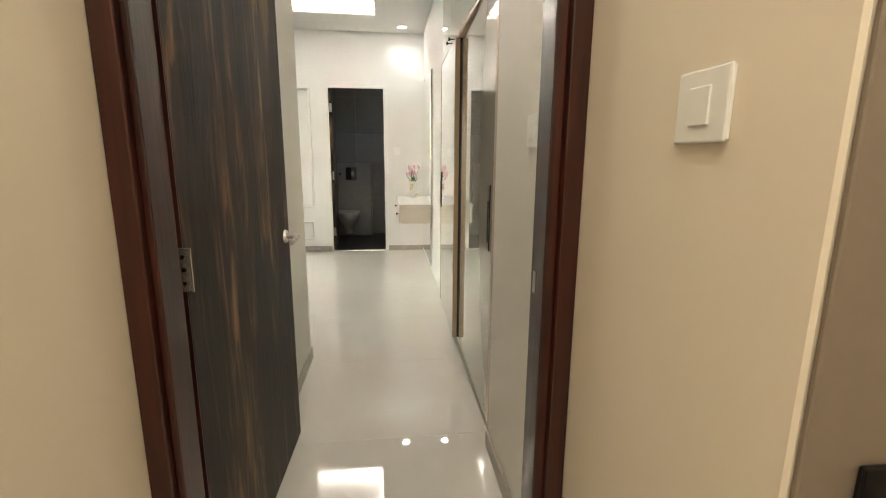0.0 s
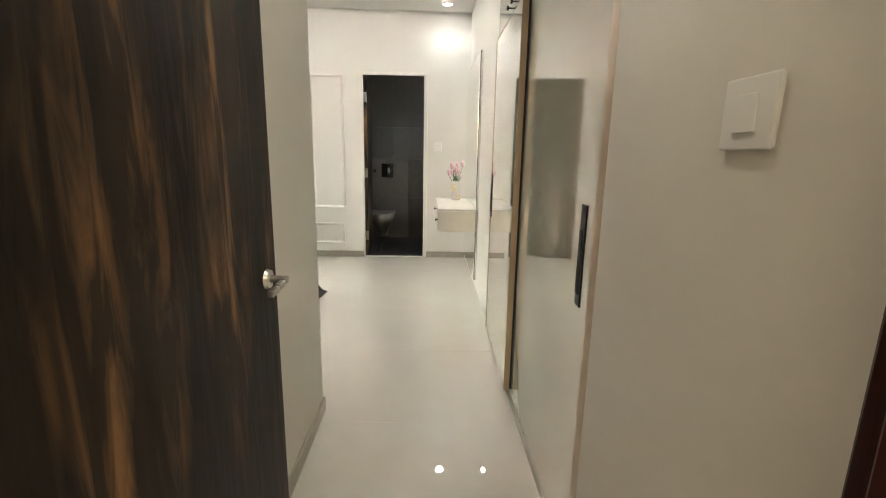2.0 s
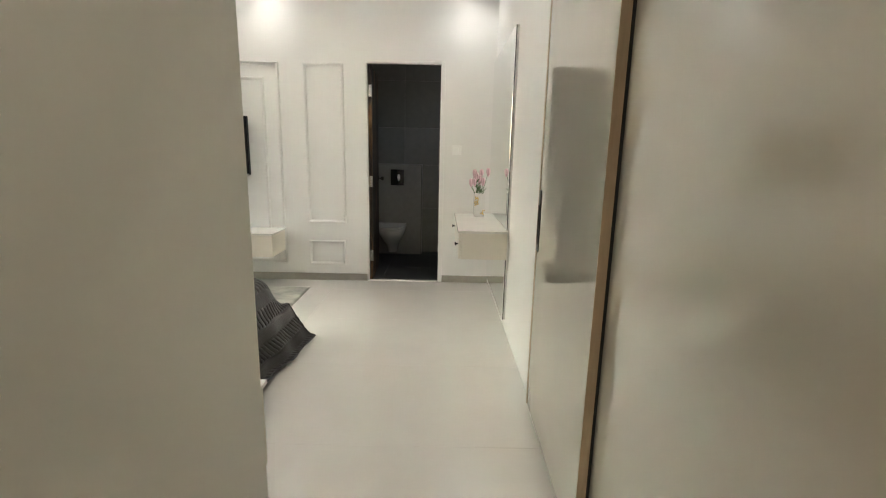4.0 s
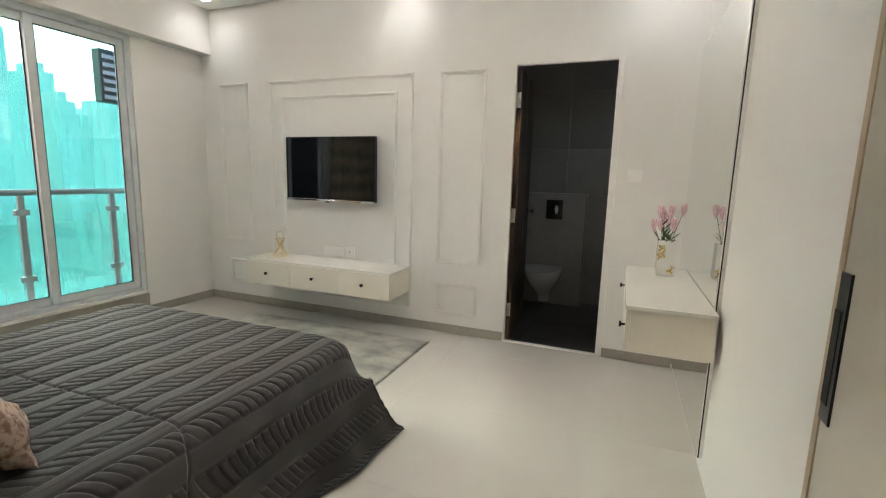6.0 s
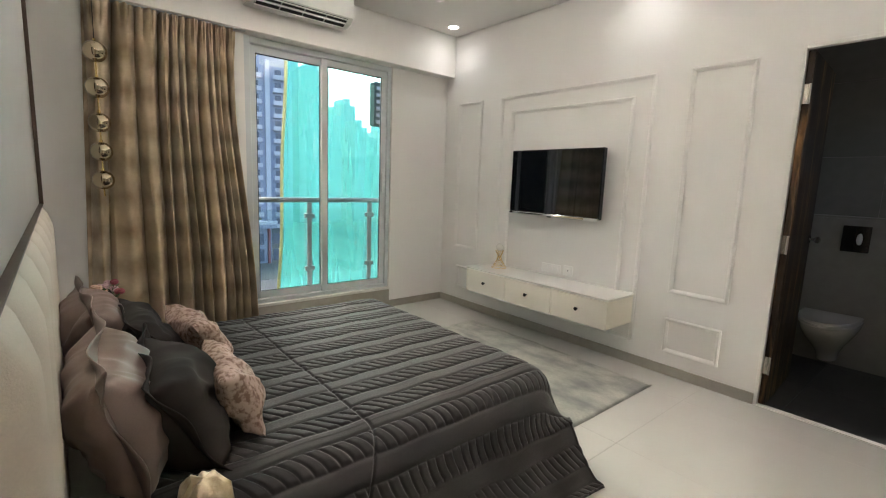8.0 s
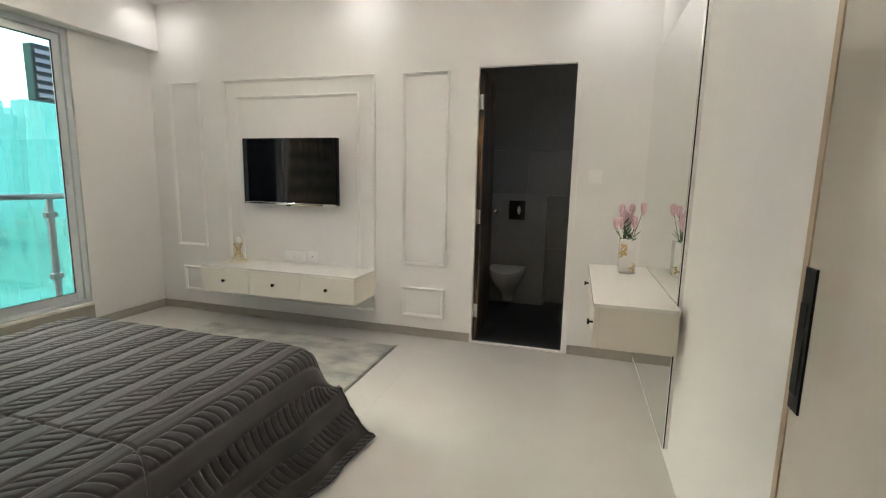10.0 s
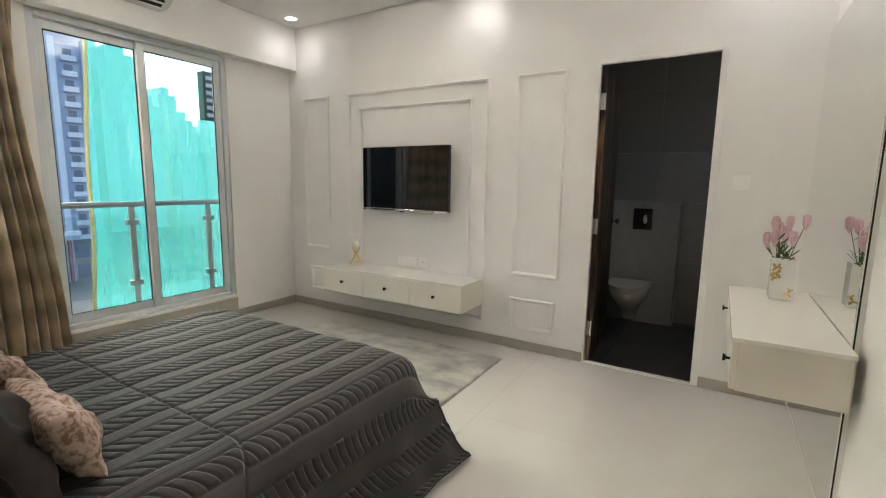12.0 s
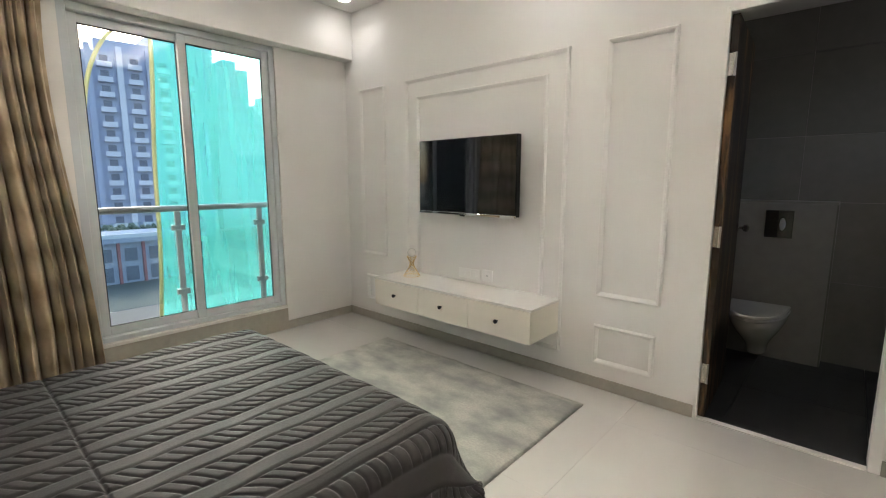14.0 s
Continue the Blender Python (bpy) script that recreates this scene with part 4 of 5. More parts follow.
G1, G2 = "pillows on the bed", "cushions on the bed"
cushion("pillow", 0.58, 0.35, 0.23, MAUVE, lean(-1.34, 3.47, BZ - 0.01, -15, -3), "mauve satin pillow with a flat flange", G1, 0.042, 2)
cushion("pillow", 0.58, 0.34, 0.22, MAUVE, lean(-2.06, 3.46, BZ - 0.01, -15, 3), "mauve satin pillow with a flat flange", G1, 0.042, 3)
cushion("pillow", 0.50, 0.33, 0.23, CHARCOAL, lean(-1.33, 3.66, BZ - 0.02, -30, -5), "dark grey cotton pillow with a flat flange", G1, 0.038, 4)
cushion("pillow", 0.50, 0.33, 0.21, CHARCOAL, lean(-2.00, 3.65, BZ - 0.02, -30, 3), "dark grey cotton pillow with a flat flange", G1, 0.038, 5)
cushion("cushion", 0.42, 0.25, 0.14, VELVET, lean(-1.36, 3.815, BZ + 0.005, -30, -6), "rose velvet cushion with a dark scroll pattern", G2, 0.0, 6)
cushion("cushion", 0.42, 0.25, 0.14, VELVET, lean(-2.02, 3.84, BZ + 0.005, -34, 5), "rose velvet cushion with a dark scroll pattern", G2, 0.0, 7)


def bedside_table(x, label):
    b = thing("bedside_table", x, 3.415, 0, label, "bedside table")
    part("body", box(-0.19, 0.19, -0.125, 0.12, 0.15, 0.46, 0.002), WHITEBOARD, b)
    part("top", box(-0.20, 0.20, -0.13, 0.14, 0.462, 0.48, 0.002, 2), MARBLE, b, "white top board")
    for k in range(2):
        f = part("drawer_front", box(-0.185, 0.185, 0.1205, 0.136, 0.155 + k * 0.152, 0.303 + k * 0.152, 0.001), WHITEBOARD, b)
        knob("knob", f, 0, 0.136, 0.23 + k * 0.152, 0, 1)
    for sx in (-1, 1):
        for sy in (-1, 1):
            part("leg", rod((sx * 0.16, sy * 0.10, 0.0), (sx * 0.15, sy * 0.09, 0.15), 0.011, 0.016, 12), GOLD, b, "slim gold leg")


bedside_table(-0.60, "small white bedside table beside the bed")
bedside_table(-2.90, "small white bedside table by the curtain")


def bouquet_vase(name, x, y, z, body_mat, r, h, count, height, spread, colours, leafmat, seed, label, head=0.03, group=""):
    v = thing(name, x, y, z, label, "vase", group)
    prof = [(0.0, 0), (r * 0.6, 0), (r * 0.95, h * 0.25), (r, h * 0.5), (r * 0.75, h * 0.85), (r * 0.62, h), (r * 0.55, h), (r * 0.5, h * 0.8), (0.0, h * 0.78)]
    part("body", lathe(prof, 28), body_mat, v)
    flower_spray(v, count, height, spread, colours, leafmat, seed, h * 0.7, head, True)


GOLDCRUSH = material("crumpled_gold_white", (0.72, 0.62, 0.45), 0.3, 0.35, grain=0.8, scale=30, tint=(0.34, 0.22, 0.10), bump=0.006, bump_scale=35)
bouquet_vase("vase", -0.50, 3.40, 0.481, CERAMIC, 0.045, 0.06, 14, 0.095, 0.095, [PEACH, PEACH, CREAMPETAL], PALELEAF, 11, "low vase of cream and peach artificial flowers with pale leaves", 0.022)
bouquet_vase("vase", -2.86, 3.50, 0.481, CERAMIC, 0.05, 0.10, 10, 0.20, 0.075, [PINK, PEACH, ROSERED], LEAF, 12, "low vase of pink and red artificial flowers", 0.018)
v = thing("ornament_vase", -0.755, 3.53, 0.481, "round crumpled gold and white ornament", "ornament")
bm = lathe([(0.0, 0), (0.031, 0), (0.056, 0.025), (0.062, 0.062), (0.052, 0.106), (0.025, 0.131), (0.0, 0.135)], 32)
for q in bm.verts:
    q.co *= 0.95 + 0.16 * noise.noise(q.co * 45)
    q.co.z *= 1.35
part("body", bm, GOLDCRUSH, v)

# ---- pendant ----
p = thing("pendant_lamp", -3.27, 3.545, 1.2, "hanging lamp of five mirrored balls on a gold rod", "pendant lamp")
for k, z in enumerate((0.04, 0.212, 0.385, 0.588, 0.795)):
    bm = bmesh.new()
    bmesh.ops.create_uvsphere(bm, u_segments=32, v_segments=20, radius=0.058 if k < 3 else 0.062, matrix=Matrix.Translation((0, 0, z)))
    ball = part("ball", bm, SMOKY, p, "smoky mirrored glass ball")
    part("cap", rod((0, 0, z + 0.056), (0, 0, z + 0.072), 0.010, 0.007), GOLD, ball)
part("rod", rod((0, 0, -0.06), (0, 0, 0.86), 0.0045), GOLD, p, "thin gold rod")
part("cord", rod((0, 0, 0.86), (0, 0, CEIL - 1.2 - 0.03), 0.002, sides=8), BLACK, p, "thin black cord")
part("canopy", rod((0, 0, CEIL - 1.2 - 0.03), (0, 0, CEIL - 1.2 - 0.001), 0.05), GOLD, p)


# ---- air conditioner ----
def air_conditioner():
    a = thing("air_conditioner", -3.50, 4.86, 2.55, "white wall-mounted split air conditioner over the window", "air conditioner")
    prof = [(0.001, 0.0), (0.10, 0.0), (0.155, 0.015), (0.195, 0.055), (0.205, 0.12), (0.20, 0.25), (0.17, 0.275), (0.001, 0.275)]
    bm = bmesh.new()
    ends = [[bm.verts.new((x, y, z)) for x, z in prof] for y in (-0.40, 0.42)]
    for k in range(len(prof)):
        j = (k + 1) % len(prof)
        bm.faces.new((ends[0][k], ends[0][j], ends[1][j], ends[1][k]))
    bm.faces.new(ends[0][::-1]), bm.faces.new(ends[1])
    bmesh.ops.recalc_face_normals(bm, faces=bm.faces)
    bmesh.ops.bevel(bm, geom=[e for e in bm.edges if abs(e.verts[0].co.y - e.verts[1].co.y) < 1e-5], offset=0.006, segments=2, affect="EDGES")
    part("casing", bm, ACWHITE, a, angle=30)
    tilt = pose(0.150, 0.01, 0.022, 0, -27, 0)
    vent = part("outlet", box(-0.048, 0.048, -0.36, 0.36, -0.006, -0.001), BLACKGAP, a, "dark slotted air outlet")
    vent.matrix_local = tilt
    for x in (-0.046, 0.0, 0.044):
        part("vane", box(x - 0.0035, x + 0.0035, -0.36, 0.36, -0.016, -0.0062, 0.001), ACWHITE, vent)
    for k in range(5):
        y = -0.36 + k * 0.179
        part("fin", box(-0.044, 0.044, y, y + 0.004, -0.012, -0.0062), ACWHITE, vent)


air_conditioner()

# ---- rug ----
rows, cols = 60, 70
pts = np.zeros((rows, cols, 3))
for r in range(rows):
    for c in range(cols):
        x, y = -2.78 + 1.74 * c / (cols - 1), 4.55 + 1.76 * r / (rows - 1)
        edge = min(1, min(r, rows - 1 - r, c, cols - 1 - c) / 1.5)
        ripple = 0.006 * math.exp(-((x + 1.9 + 0.35 * (y - 5.9)) / 0.05) ** 2) * max(0, (y - 5.4))
        pts[r, c] = (x, y, 0.003 + 0.010 * edge + 0.0015 * noise.noise(Vector((x * 20, y * 20, 0))) + ripple)
g = thing("rug", -1.9, 5.4, 0, "grey mottled short-pile rug at the foot of the bed", "rug")
o = sheet("rug_cloth", pts - np.array([-1.9, 5.4, 0]), rows, cols, RUG, g, 0.004)

# ---- downlights ----
def downlight(x, y):
    d = thing("downlight", x, y, CEIL, "round white recessed ceiling downlight, lit", "downlight", "ceiling downlights")
    part("trim_ring", lathe([(0.047, -0.001), (0.047, -0.006), (0.060, -0.004), (0.062, -0.0005), (0.047, -0.0005)], 32), PLASTIC, d)
    o = part("diffuser", lathe([(0.0, -0.003), (0.046, -0.003), (0.046, -0.0012), (0.0, -0.0012)], 32), LIT, d, "glowing diffuser")
    return d


# the entry fitting is invented to house the added beam
for x, y in DOWNLIGHTS:
    downlight(x, y)

# ---- bathroom ----
structure("wall_bath_back", box(-1.0, 0.9, 8.16, 8.28, 0, 2.6), JOINT, "grey tiled bathroom wall")
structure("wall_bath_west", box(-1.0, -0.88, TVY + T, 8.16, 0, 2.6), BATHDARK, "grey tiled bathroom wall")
# the opening in this unseen wall is added for the fill lamp
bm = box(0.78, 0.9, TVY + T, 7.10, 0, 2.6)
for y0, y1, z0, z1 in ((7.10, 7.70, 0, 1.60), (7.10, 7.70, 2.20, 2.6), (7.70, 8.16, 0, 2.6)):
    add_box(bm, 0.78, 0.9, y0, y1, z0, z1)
structure("wall_bath_east", bm, BATHDARK, "grey tiled bathroom wall with an unseen opening added for light")
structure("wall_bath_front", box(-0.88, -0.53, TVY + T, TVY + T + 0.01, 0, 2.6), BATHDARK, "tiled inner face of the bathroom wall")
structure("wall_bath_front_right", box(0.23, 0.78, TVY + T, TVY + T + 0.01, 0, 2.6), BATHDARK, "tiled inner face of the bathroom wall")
structure("ceiling_bath", box(-1.0, 0.9, TVY + T, 8.28, 2.5, 2.6), CEILING, "bathroom ceiling")
bf = structure("floor_bath", box(-1.0, 0.9, TVY + 0.1, 8.28, -0.12, -0.035), JOINT, "bathroom floor bed")


def cistern_wall():
    """The half-high boxed wall for the cistern."""
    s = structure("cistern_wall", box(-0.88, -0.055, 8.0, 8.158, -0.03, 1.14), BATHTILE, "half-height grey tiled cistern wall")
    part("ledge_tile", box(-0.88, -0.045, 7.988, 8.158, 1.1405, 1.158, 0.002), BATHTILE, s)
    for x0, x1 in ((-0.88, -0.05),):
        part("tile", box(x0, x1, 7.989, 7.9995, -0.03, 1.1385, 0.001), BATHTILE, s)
    part("corner_strip", box(-0.0548, -0.044, 7.988, 8.158, -0.03, 1.139, 0.001), BATHDARK, s, "thin grey corner strip")


cistern_wall()


def toilet():
    t = thing("toilet", -0.42, 7.988, -0.02, "white wall-hung toilet with its lid closed", "toilet")
    rows, cols = 16, 40
    bm = bmesh.new()
    rings = []
    for r in range(rows):
        v = r / (rows - 1)
        z = 0.05 + 0.33 * v
        swell = v * v * (3 - 2 * v)
        wx = 0.062 + 0.118 * swell
        ly = 0.15 + 0.38 * swell ** 0.85
        ring = []
        for k in range(cols):
            a = math.pi * k / (cols - 1)
            ring.append(bm.verts.new((wx * math.cos(a), -ly * max(0.0, math.sin(a)) ** 0.75, z)))
        rings.append(ring)
    for lo, hi in zip(rings, rings[1:]):
        for k in range(cols - 1):
            bm.faces.new((lo[k], lo[k + 1], hi[k + 1], hi[k]))
        bm.faces.new((lo[-1], lo[0], hi[0], hi[-1]))
    bm.faces.new(rings[0][::-1]), bm.faces.new(rings[-1])
    bmesh.ops.recalc_face_normals(bm, faces=bm.faces)
    part("bowl", bm, CERAMIC, t)
    for name, z0, z1, g in (("seat", 0.382, 0.400, 0.186), ("lid", 0.402, 0.425, 0.184)):
        bm = bmesh.new()
        lo = [bm.verts.new((g * math.cos(math.pi * k / 39), -0.05 - 0.485 * math.sin(math.pi * k / 39) ** 0.75, z0)) for k in range(40)]
        f = bm.faces.new(lo)
        ext = bmesh.ops.extrude_face_region(bm, geom=[f])
        bmesh.ops.translate(bm, vec=(0, 0, z1 - z0), verts=[e for e in ext["geom"] if isinstance(e, bmesh.types.BMVert)])
        bmesh.ops.recalc_face_normals(bm, faces=bm.faces)
        bmesh.ops.bevel(bm, geom=[e for e in bm.edges if abs(e.verts[0].co.z - e.verts[1].co.z) < 1e-5], offset=0.006, segments=2, affect="EDGES")
        part(name, bm, CERAMIC, t)


toilet()
f = thing("flush_plate", -0.365, 7.988, 0.99, "polished dual-flush plate, its darker reflection painted on one half", "flush plate")
part("plate", box(-0.083, 0.083, -0.012, -0.0005, -0.10, 0.10, 0.003, 2), DARKCHROME, f)
# the dim half of the plate's reflection is painted black
part("dark_half", box(-0.080, -0.004, -0.0145, -0.0122, -0.096, 0.096, 0.001), BLACK, f)
bm = bmesh.new()
bmesh.ops.create_uvsphere(bm, u_segments=24, v_segments=14, radius=1, matrix=Matrix.Translation((0.022, -0.014, 0)) @ Matrix.Diagonal((0.018, 0.006, 0.045, 1)))
part("button", bm, PLASTIC, f, "pale oval flush button")


def bath_door():
    fr = tagged(new("door_frame_1"), "thin white stone frame round the bathroom doorway", "door frame", "", "structure")
    fr.matrix_world = pose(-0.15, TVY, 0)
    for b in ((-0.38, -0.362, 0.0, 2.14), (0.337, 0.38, 0.0, 2.14)):
        part("jamb", box(b[0], b[1], -0.003, 0.034 if b[0] < 0 else 0.13, b[2], b[3], 0.002), PAINT, fr)
    part("head", box(-0.362, 0.337, -0.003, 0.034, 2.115, 2.14, 0.002), PAINT, fr)
    part("threshold", box(-0.362, 0.337, -0.006, 0.034, -0.03, 0.008, 0.002), MARBLE, fr, "pale stone threshold")
    part("inner_threshold", box(-0.362, 0.337, 0.0345, 0.13, -0.03, 0.004, 0.002), BATHFLOOR, fr, "charcoal inner threshold")
    d = thing("bathroom_door", -0.508, TVY + 0.020, 0.012, "dark brown bathroom door standing open inwards", "door", turn=3)
    part("leaf", box(0, 0.034, 0.002, 0.70, 0, 2.095, 0.001), DOORWOOD, d)
    part("edge_band", box(0, 0.034, -0.002, 0.0015, 0, 2.095), DOORWOOD, d)
    for z in (0.25, 1.0, 1.86):
        g = part("hinge", box(0.0, 0.030, -0.006, -0.0025, z - 0.055, z + 0.055, 0.001), HINGESTEEL, d, "steel hinge")
        part("knuckle", rod((0.030, -0.008, z - 0.055), (0.030, -0.008, z + 0.055), 0.006), STEEL, g)
    rose = part("handle_rose", rod((0.034, 0.63, 1.0), (0.044, 0.63, 1.0), 0.026), CHROME, d, "chrome round handle")
    part("handle_knob", lathe([(0.008, 0), (0.008, 0.02), (0.022, 0.03), (0.024, 0.045), (0.012, 0.055), (0.0, 0.056)]), CHROME, rose).matrix_local = pose(0.044, 0.63, 1.0, 0, 90, 0)


bath_door()
k = thing("hall_door", 0.642, 0.756, 0.0, "closed taupe laminate door with a black handle in the hall", "door")
part("leaf", box(0.0, 0.65, -0.008, 0.0, 0.005, 2.10, 0.002), TAUPE, k)
part("handle_plate", box(0.062, 0.098, -0.016, -0.0085, 0.78, 0.955, 0.003, 2), BLACK, k, "black handle plate")
part("handle_grip", add_box(box(0.07, 0.09, -0.05, -0.0165, 0.90, 0.92, 0.003), 0.07, 0.18, -0.062, -0.0502, 0.90, 0.92, 0.004, 2), BLACK, k, "black lever")

# ---- outside ----
NETTEAL = (0.08, 0.46, 0.42)


def net_material():
    mat = bpy.data.materials.new("teal_safety_net")
    mat.use_nodes = True
    n, l = mat.node_tree.nodes, mat.node_tree.links
    n.remove(n["Principled BSDF"])
    clear, body, mix = n.new("ShaderNodeBsdfTransparent"), n.new("ShaderNodeBsdfTranslucent"), n.new("ShaderNodeMixShader")
    clear.inputs["Color"].default_value = (0.50, 0.92, 0.89, 1)
    body.inputs["Color"].default_value = (*NETTEAL, 1)
    t = n.new("ShaderNodeTexNoise")
    geo, mp, mr = n.new("ShaderNodeNewGeometry"), n.new("ShaderNodeMapping"), n.new("ShaderNodeMapRange")
    mp.inputs["Scale"].default_value = (1, 6, 0.5)
    l.new(geo.outputs["Position"], mp.inputs[0]), l.new(mp.outputs[0], t.inputs["Vector"])
    t.inputs["Scale"].default_value, t.inputs["Detail"].default_value = 1.5, 5
    mr.inputs["To Min"].default_value, mr.inputs["To Max"].default_value = 0.36, 0.52
    l.new(t.outputs["Fac"], mr.inputs["Value"]), l.new(mr.outputs[0], mix.inputs[0])
    l.new(clear.outputs[0], mix.inputs[1]), l.new(body.outputs[0], mix.inputs[2])
    l.new(mix.outputs[0], n["Material Output"].inputs["Surface"])
    return mat


NET = net_material()
YELLOW = material("yellow_webbing", (0.70, 0.60, 0.26), 0.6, grain=0.3)
# distance haze is mixed into the bluish tower walls and softened panes
TOWERWALL = material("haze_tinted_tower_paint", (0.42, 0.46, 0.56), 0.8, grain=0.2, scale=0.4, stain=0.3, stain_scale=0.1)
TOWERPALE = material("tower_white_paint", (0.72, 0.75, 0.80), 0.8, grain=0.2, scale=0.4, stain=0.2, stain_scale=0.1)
TOWERGREY = material("tower_haze_blue_grey", (0.42, 0.47, 0.59), 0.8, grain=0.2, scale=0.4, stain=0.2, stain_scale=0.1)
FARPANE = material("far_window_glass", (0.15, 0.17, 0.22), 0.3)
# skyline haze is painted in: wall and band greys are paled and brought close
HAZE = material("haze_tinted_concrete", (0.58, 0.61, 0.62), 0.9, grain=0.2, scale=0.3, stain=0.2, stain_scale=0.05)
HAZEBAND = material("haze_tinted_glass_band", (0.47, 0.50, 0.52), 0.7)
GROUND = material("dusty_ground", (0.16, 0.17, 0.15), 0.9, grain=0.4, scale=0.4, stain=0.5, stain_scale=0.05)
FOLIAGE = material("far_foliage", (0.15, 0.19, 0.14), 0.8, grain=0.5, scale=2)
REDPAINT = material("red_painted_column", (0.36, 0.15, 0.15), 0.7, grain=0.2)
GZ = -12.0
structure("ground", box(-2500, -8, -2500, 2500, GZ - 1, GZ), GROUND, "dusty grey ground far below")

rows, cols = 60, 50
pts = np.zeros((rows, cols, 3))
for r in range(rows):
    for c in range(cols):
        v, u = r / (rows - 1), c / (cols - 1)
        z = -2.2 + 6.2 * v
        y = 5.435 + 0.035 * z + 3.6 * u
        pts[r, c] = (-5.5 + 0.05 * math.sin(9 * u + 0.7 * z) + 0.03 * math.sin(3.1 * z + 5 * u), y, z)
n = thing("safety_net", 0, 0, 0, "translucent teal safety net with a yellow edge outside the window", "safety net")
sheet("mesh_cloth", pts, rows, cols, NET, n)
sheet("edge_webbing", np.stack([pts[:, 0] + np.array([0.012, -0.022, 0]), pts[:, 0] + np.array([0.012, 0.020, 0])], 1), rows, 2, YELLOW, n, 0.004, "yellow edge webbing")
arc = np.zeros((40, 2, 3))
for r in range(40):
    a = math.pi * (0.0 + 0.55 * r / 39)
    cy, cz = 5.45 - 0.52 * math.sin(a), 2.85 - 1.1 * (1 - math.cos(a))
    arc[r, 0] = (-5.49, cy - 0.02, cz)
    arc[r, 1] = (-5.49, cy + 0.02, cz)
sheet("loose_webbing", arc, 40, 2, YELLOW, n, 0.004, "yellow edge webbing")


def apartment_tower(name, x, y, w, d, floors, wall, pale, turn, label, fh=3.1):
    t = thing(name, x, y, GZ, label, "apartment building", turn=turn)
    h = floors * fh
    part("wall", box(-d, 0, -w / 2, w / 2, 0, h), wall, t)
    part("roof", box(-d + 2, -2, -w / 4, w / 4, h, h + 3.0), wall, t)
    bays = 5
    panes = mesh_of("pane", box(0.02, 0.10, -0.75, 0.75, 0, 1.45))
    panes.materials.append(FARPANE)
    slab = mesh_of("balcony", add_box(box(0.02, 1.2, -1.3, 1.3, -0.12, 0.06), 1.1, 1.2, -1.3, 1.3, 0.06, 0.95))
    slab.materials.append(pale)
    for b in range(bays + 1):
        yy = -w / 2 + b * w / bays
        part("pilaster", box(0.02, 0.9, yy - 0.55, yy + 0.55, 0, h + 1.2), pale if b % 2 == 0 else wall, t)
    for k in range(floors):
        for b in range(bays):
            yy = -w / 2 + (b + 0.5) * w / bays
            o = new("window", panes)
            o.parent, o.location = t, (0, yy, k * fh + 0.9)
            o = new("balcony", slab)
            o.parent, o.location = t, (0, yy, k * fh)
    return t


apartment_tower("apartment_tower", -120, 36.5, 27, 14, 13, TOWERGREY, TOWERPALE, -8, "tall apartment tower with balconies, blue-grey haze painted in")
apartment_tower("apartment_tower", -150, 15.0, 20, 14, 12, TOWERWALL, TOWERPALE, 0, "apartment tower with balconies, blue haze painted in")


def far_block(y0, y1, top, x, label):
    b = thing("far_building", x, (y0 + y1) / 2, GZ, label, "building", "hazy skyline")
    hw = (y1 - y0) / 2
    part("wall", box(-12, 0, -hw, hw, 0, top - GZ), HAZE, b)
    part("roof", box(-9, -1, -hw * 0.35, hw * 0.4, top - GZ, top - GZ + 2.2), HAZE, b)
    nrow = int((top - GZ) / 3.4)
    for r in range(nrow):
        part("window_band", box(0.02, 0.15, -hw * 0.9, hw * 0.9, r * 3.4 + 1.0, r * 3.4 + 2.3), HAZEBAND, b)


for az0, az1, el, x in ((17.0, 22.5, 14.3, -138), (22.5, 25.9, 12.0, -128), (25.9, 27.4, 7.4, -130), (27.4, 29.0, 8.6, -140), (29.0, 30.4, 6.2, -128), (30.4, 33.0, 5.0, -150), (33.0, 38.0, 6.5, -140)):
    far_block(3.5 - x * math.tan(radians(az0)), 3.5 - x * math.tan(radians(az1)), 1.3 - x * math.tan(radians(el)) / math.cos(radians((az0 + az1) / 2)), x, "grey tower block behind the net, paled by painted haze")

l = thing("low_building", -70, 19.0, GZ, "low grey building with pale parapet and red columns", "building")
part("wall", box(-10, 0, -9, 9, 0, 5.4), TOWERWALL, l)
part("roof", box(-10.6, 0.8, -9.6, 9.6, 5.4, 6.0), TOWERWALL, l)
part("parapet", box(0.45, 0.82, -9.65, 9.65, 6.0, 6.5), TOWERPALE, l)
for k in range(7):
    part("column", box(0.02, 0.5, -8.45 + k * 2.8, -8.15 + k * 2.8, 0, 5.4), REDPAINT, l, "red painted column")
    part("opening", box(0.02, 0.12, -7.6 + k * 2.8, -6.2 + k * 2.8, 2.9, 4.6), FARPANE, l)
    part("opening", box(0.02, 0.12, -7.6 + k * 2.8, -6.2 + k * 2.8, 0.3, 2.2), FARPANE, l)


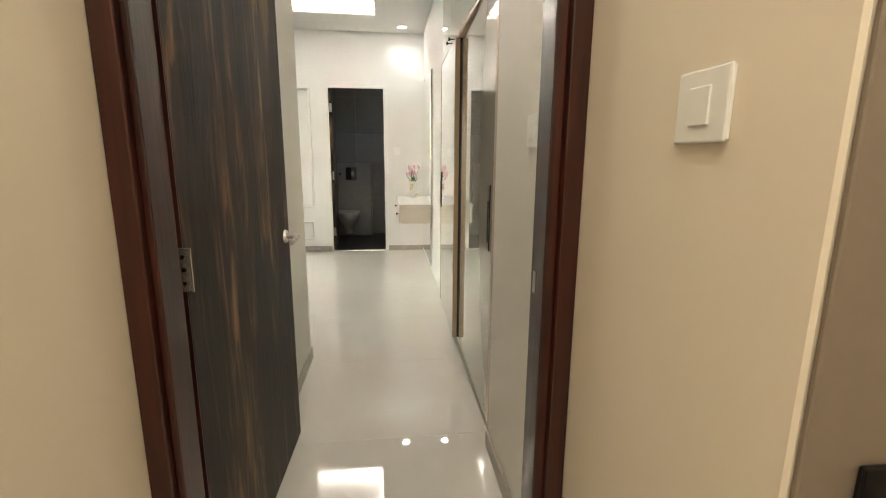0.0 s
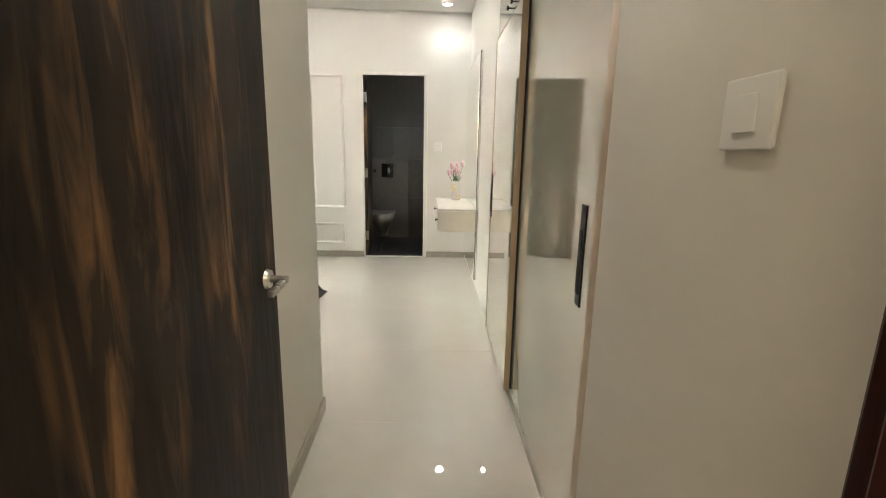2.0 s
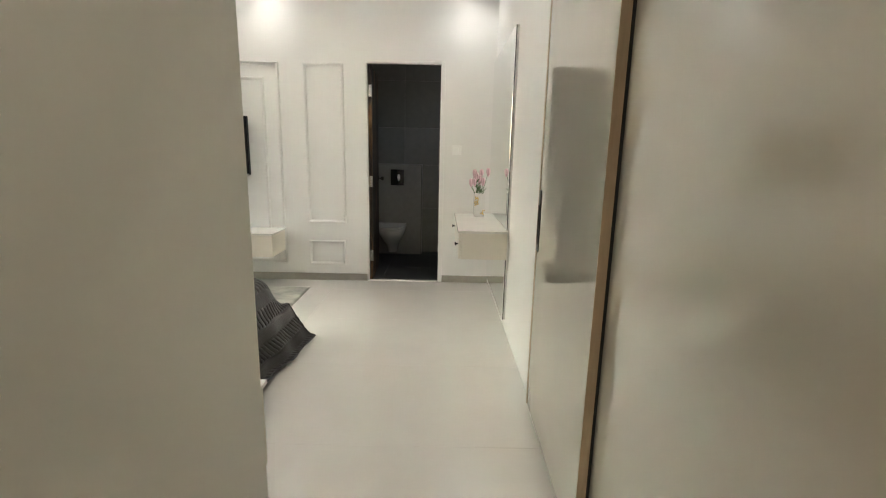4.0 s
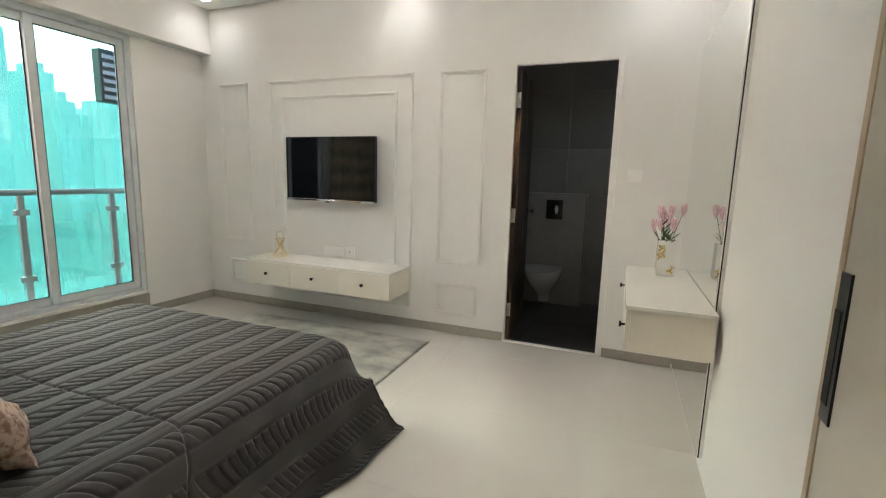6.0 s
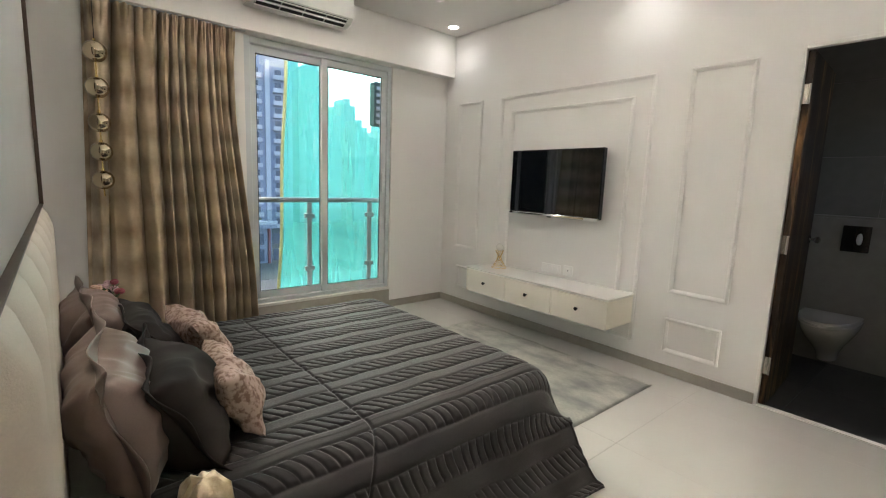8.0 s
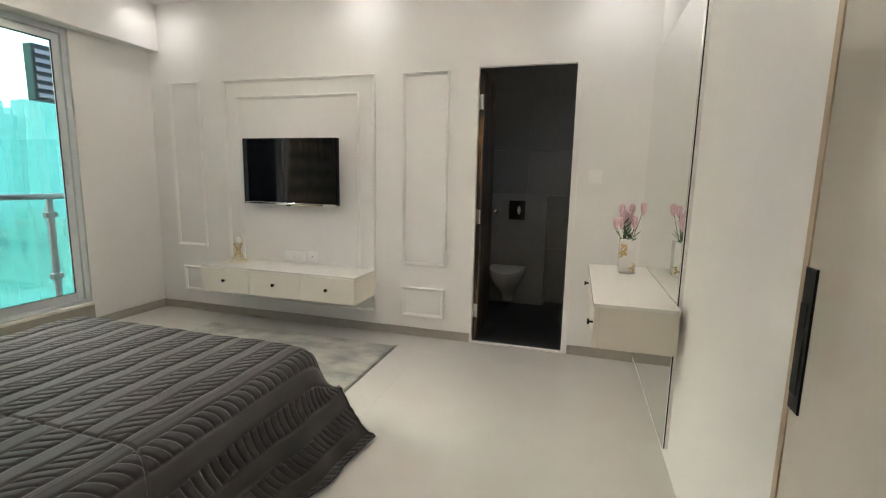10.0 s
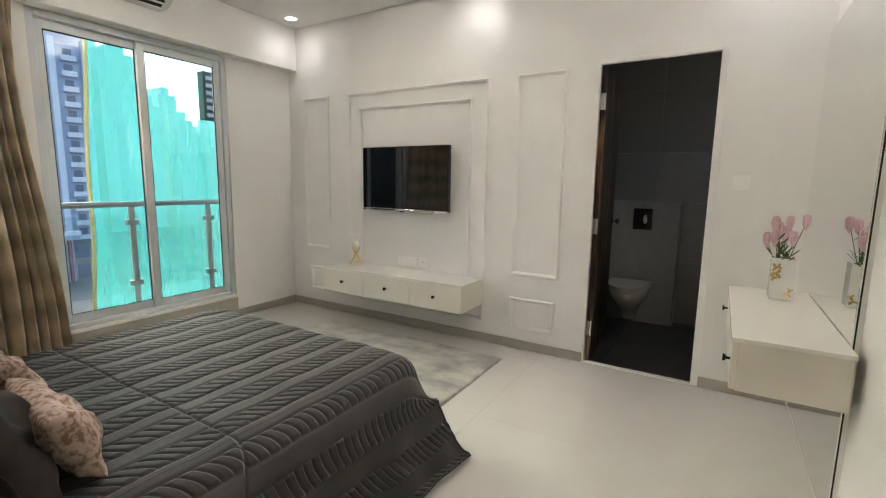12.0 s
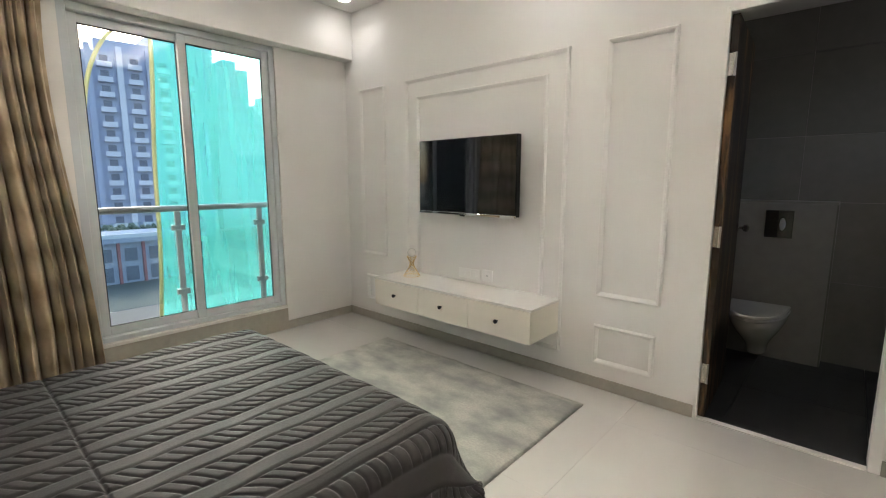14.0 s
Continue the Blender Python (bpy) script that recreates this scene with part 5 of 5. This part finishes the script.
def far_trees(x, y0, y1, seed, count):
    rng = random.Random(seed)
    bm = bmesh.new()
    for k in range(count):
        c = Vector((x + rng.uniform(-6, 6), rng.uniform(y0, y1), GZ + rng.uniform(0.5, 5.5)))
        bmesh.ops.create_icosphere(bm, subdivisions=1, radius=rng.uniform(0.3, 0.8), matrix=Matrix.Translation(c) @ Matrix.Rotation(rng.uniform(0, 3), 4, "X") @ Matrix.Diagonal((1, rng.uniform(0.6, 1.2), rng.uniform(0.5, 0.9), 1)))
    o = part("far_woods", bm, FOLIAGE, None, angle=10)
    tagged(o, "band of dark green trees between the buildings", "trees", "", "stuff")


far_trees(-92, 5, 33, 3, 700)

DARKBOX = material("dark_teal_metal", (0.02, 0.035, 0.035), 0.5, grain=0.3)
b = thing("louvre_box", -5.42, 6.755, GZ, "dark louvred metal box on a tall steel pole", "vent box")
part("pole", rod((-0.05, 0.30, 0), (-0.05, 0.30, 14.04), 0.04), DARKBOX, b)
part("body", box(-0.10, 0.03, 0, 0.40, 14.05, 14.64, 0.01), DARKBOX, b)
for k in range(6):
    part("slat", box(0.032, 0.055, 0.02, 0.38, 14.08 + k * 0.09, 14.13 + k * 0.09, 0.004), RAILSTEEL, b)

# ---- floor tiles ----
base = bpy.data.objects["floor_base"]


def tile_field(xs, ys, z0, z1, gap, mat, parent, clip):
    shared = {}
    for x0, x1 in zip(xs, xs[1:]):
        for y0, y1 in zip(ys, ys[1:]):
            a, b, c, d = max(x0, clip[0]), min(x1, clip[1]), max(y0, clip[2]), min(y1, clip[3])
            if b - a < 0.01 or d - c < 0.01:
                continue
            key = (round(b - a, 4), round(d - c, 4))
            if key not in shared:
                me = mesh_of("tile", box(-(b - a - gap) / 2, (b - a - gap) / 2, -(d - c - gap) / 2, (d - c - gap) / 2, z0, z1, 0.0004))
                me.materials.append(mat)
                shared[key] = me
            o = new("tile", shared[key])
            o.parent, o.location = parent, ((a + b) / 2, (c + d) / 2, 0)


ys = [5.46 + 0.797 * k for k in range(-10, 3)]
xs = [-0.82 + 1.6 * k for k in range(-3, 3)]
tile_field(xs, ys, -0.010, 0.0, 0.0008, TILE, base, (-3.9, 2.2, -1.6, TVY))
tile_field([-1.0 + 0.6 * k for k in range(5)], [TVY + 0.1 + 0.6 * k for k in range(4)], -0.035, -0.02, 0.003, BATHFLOOR, bf, (-1.0, 0.9, TVY + 0.1, 8.28))
back = bpy.data.objects["wall_bath_back"]
# back wall tile rows, a darker tone above 1.62 m
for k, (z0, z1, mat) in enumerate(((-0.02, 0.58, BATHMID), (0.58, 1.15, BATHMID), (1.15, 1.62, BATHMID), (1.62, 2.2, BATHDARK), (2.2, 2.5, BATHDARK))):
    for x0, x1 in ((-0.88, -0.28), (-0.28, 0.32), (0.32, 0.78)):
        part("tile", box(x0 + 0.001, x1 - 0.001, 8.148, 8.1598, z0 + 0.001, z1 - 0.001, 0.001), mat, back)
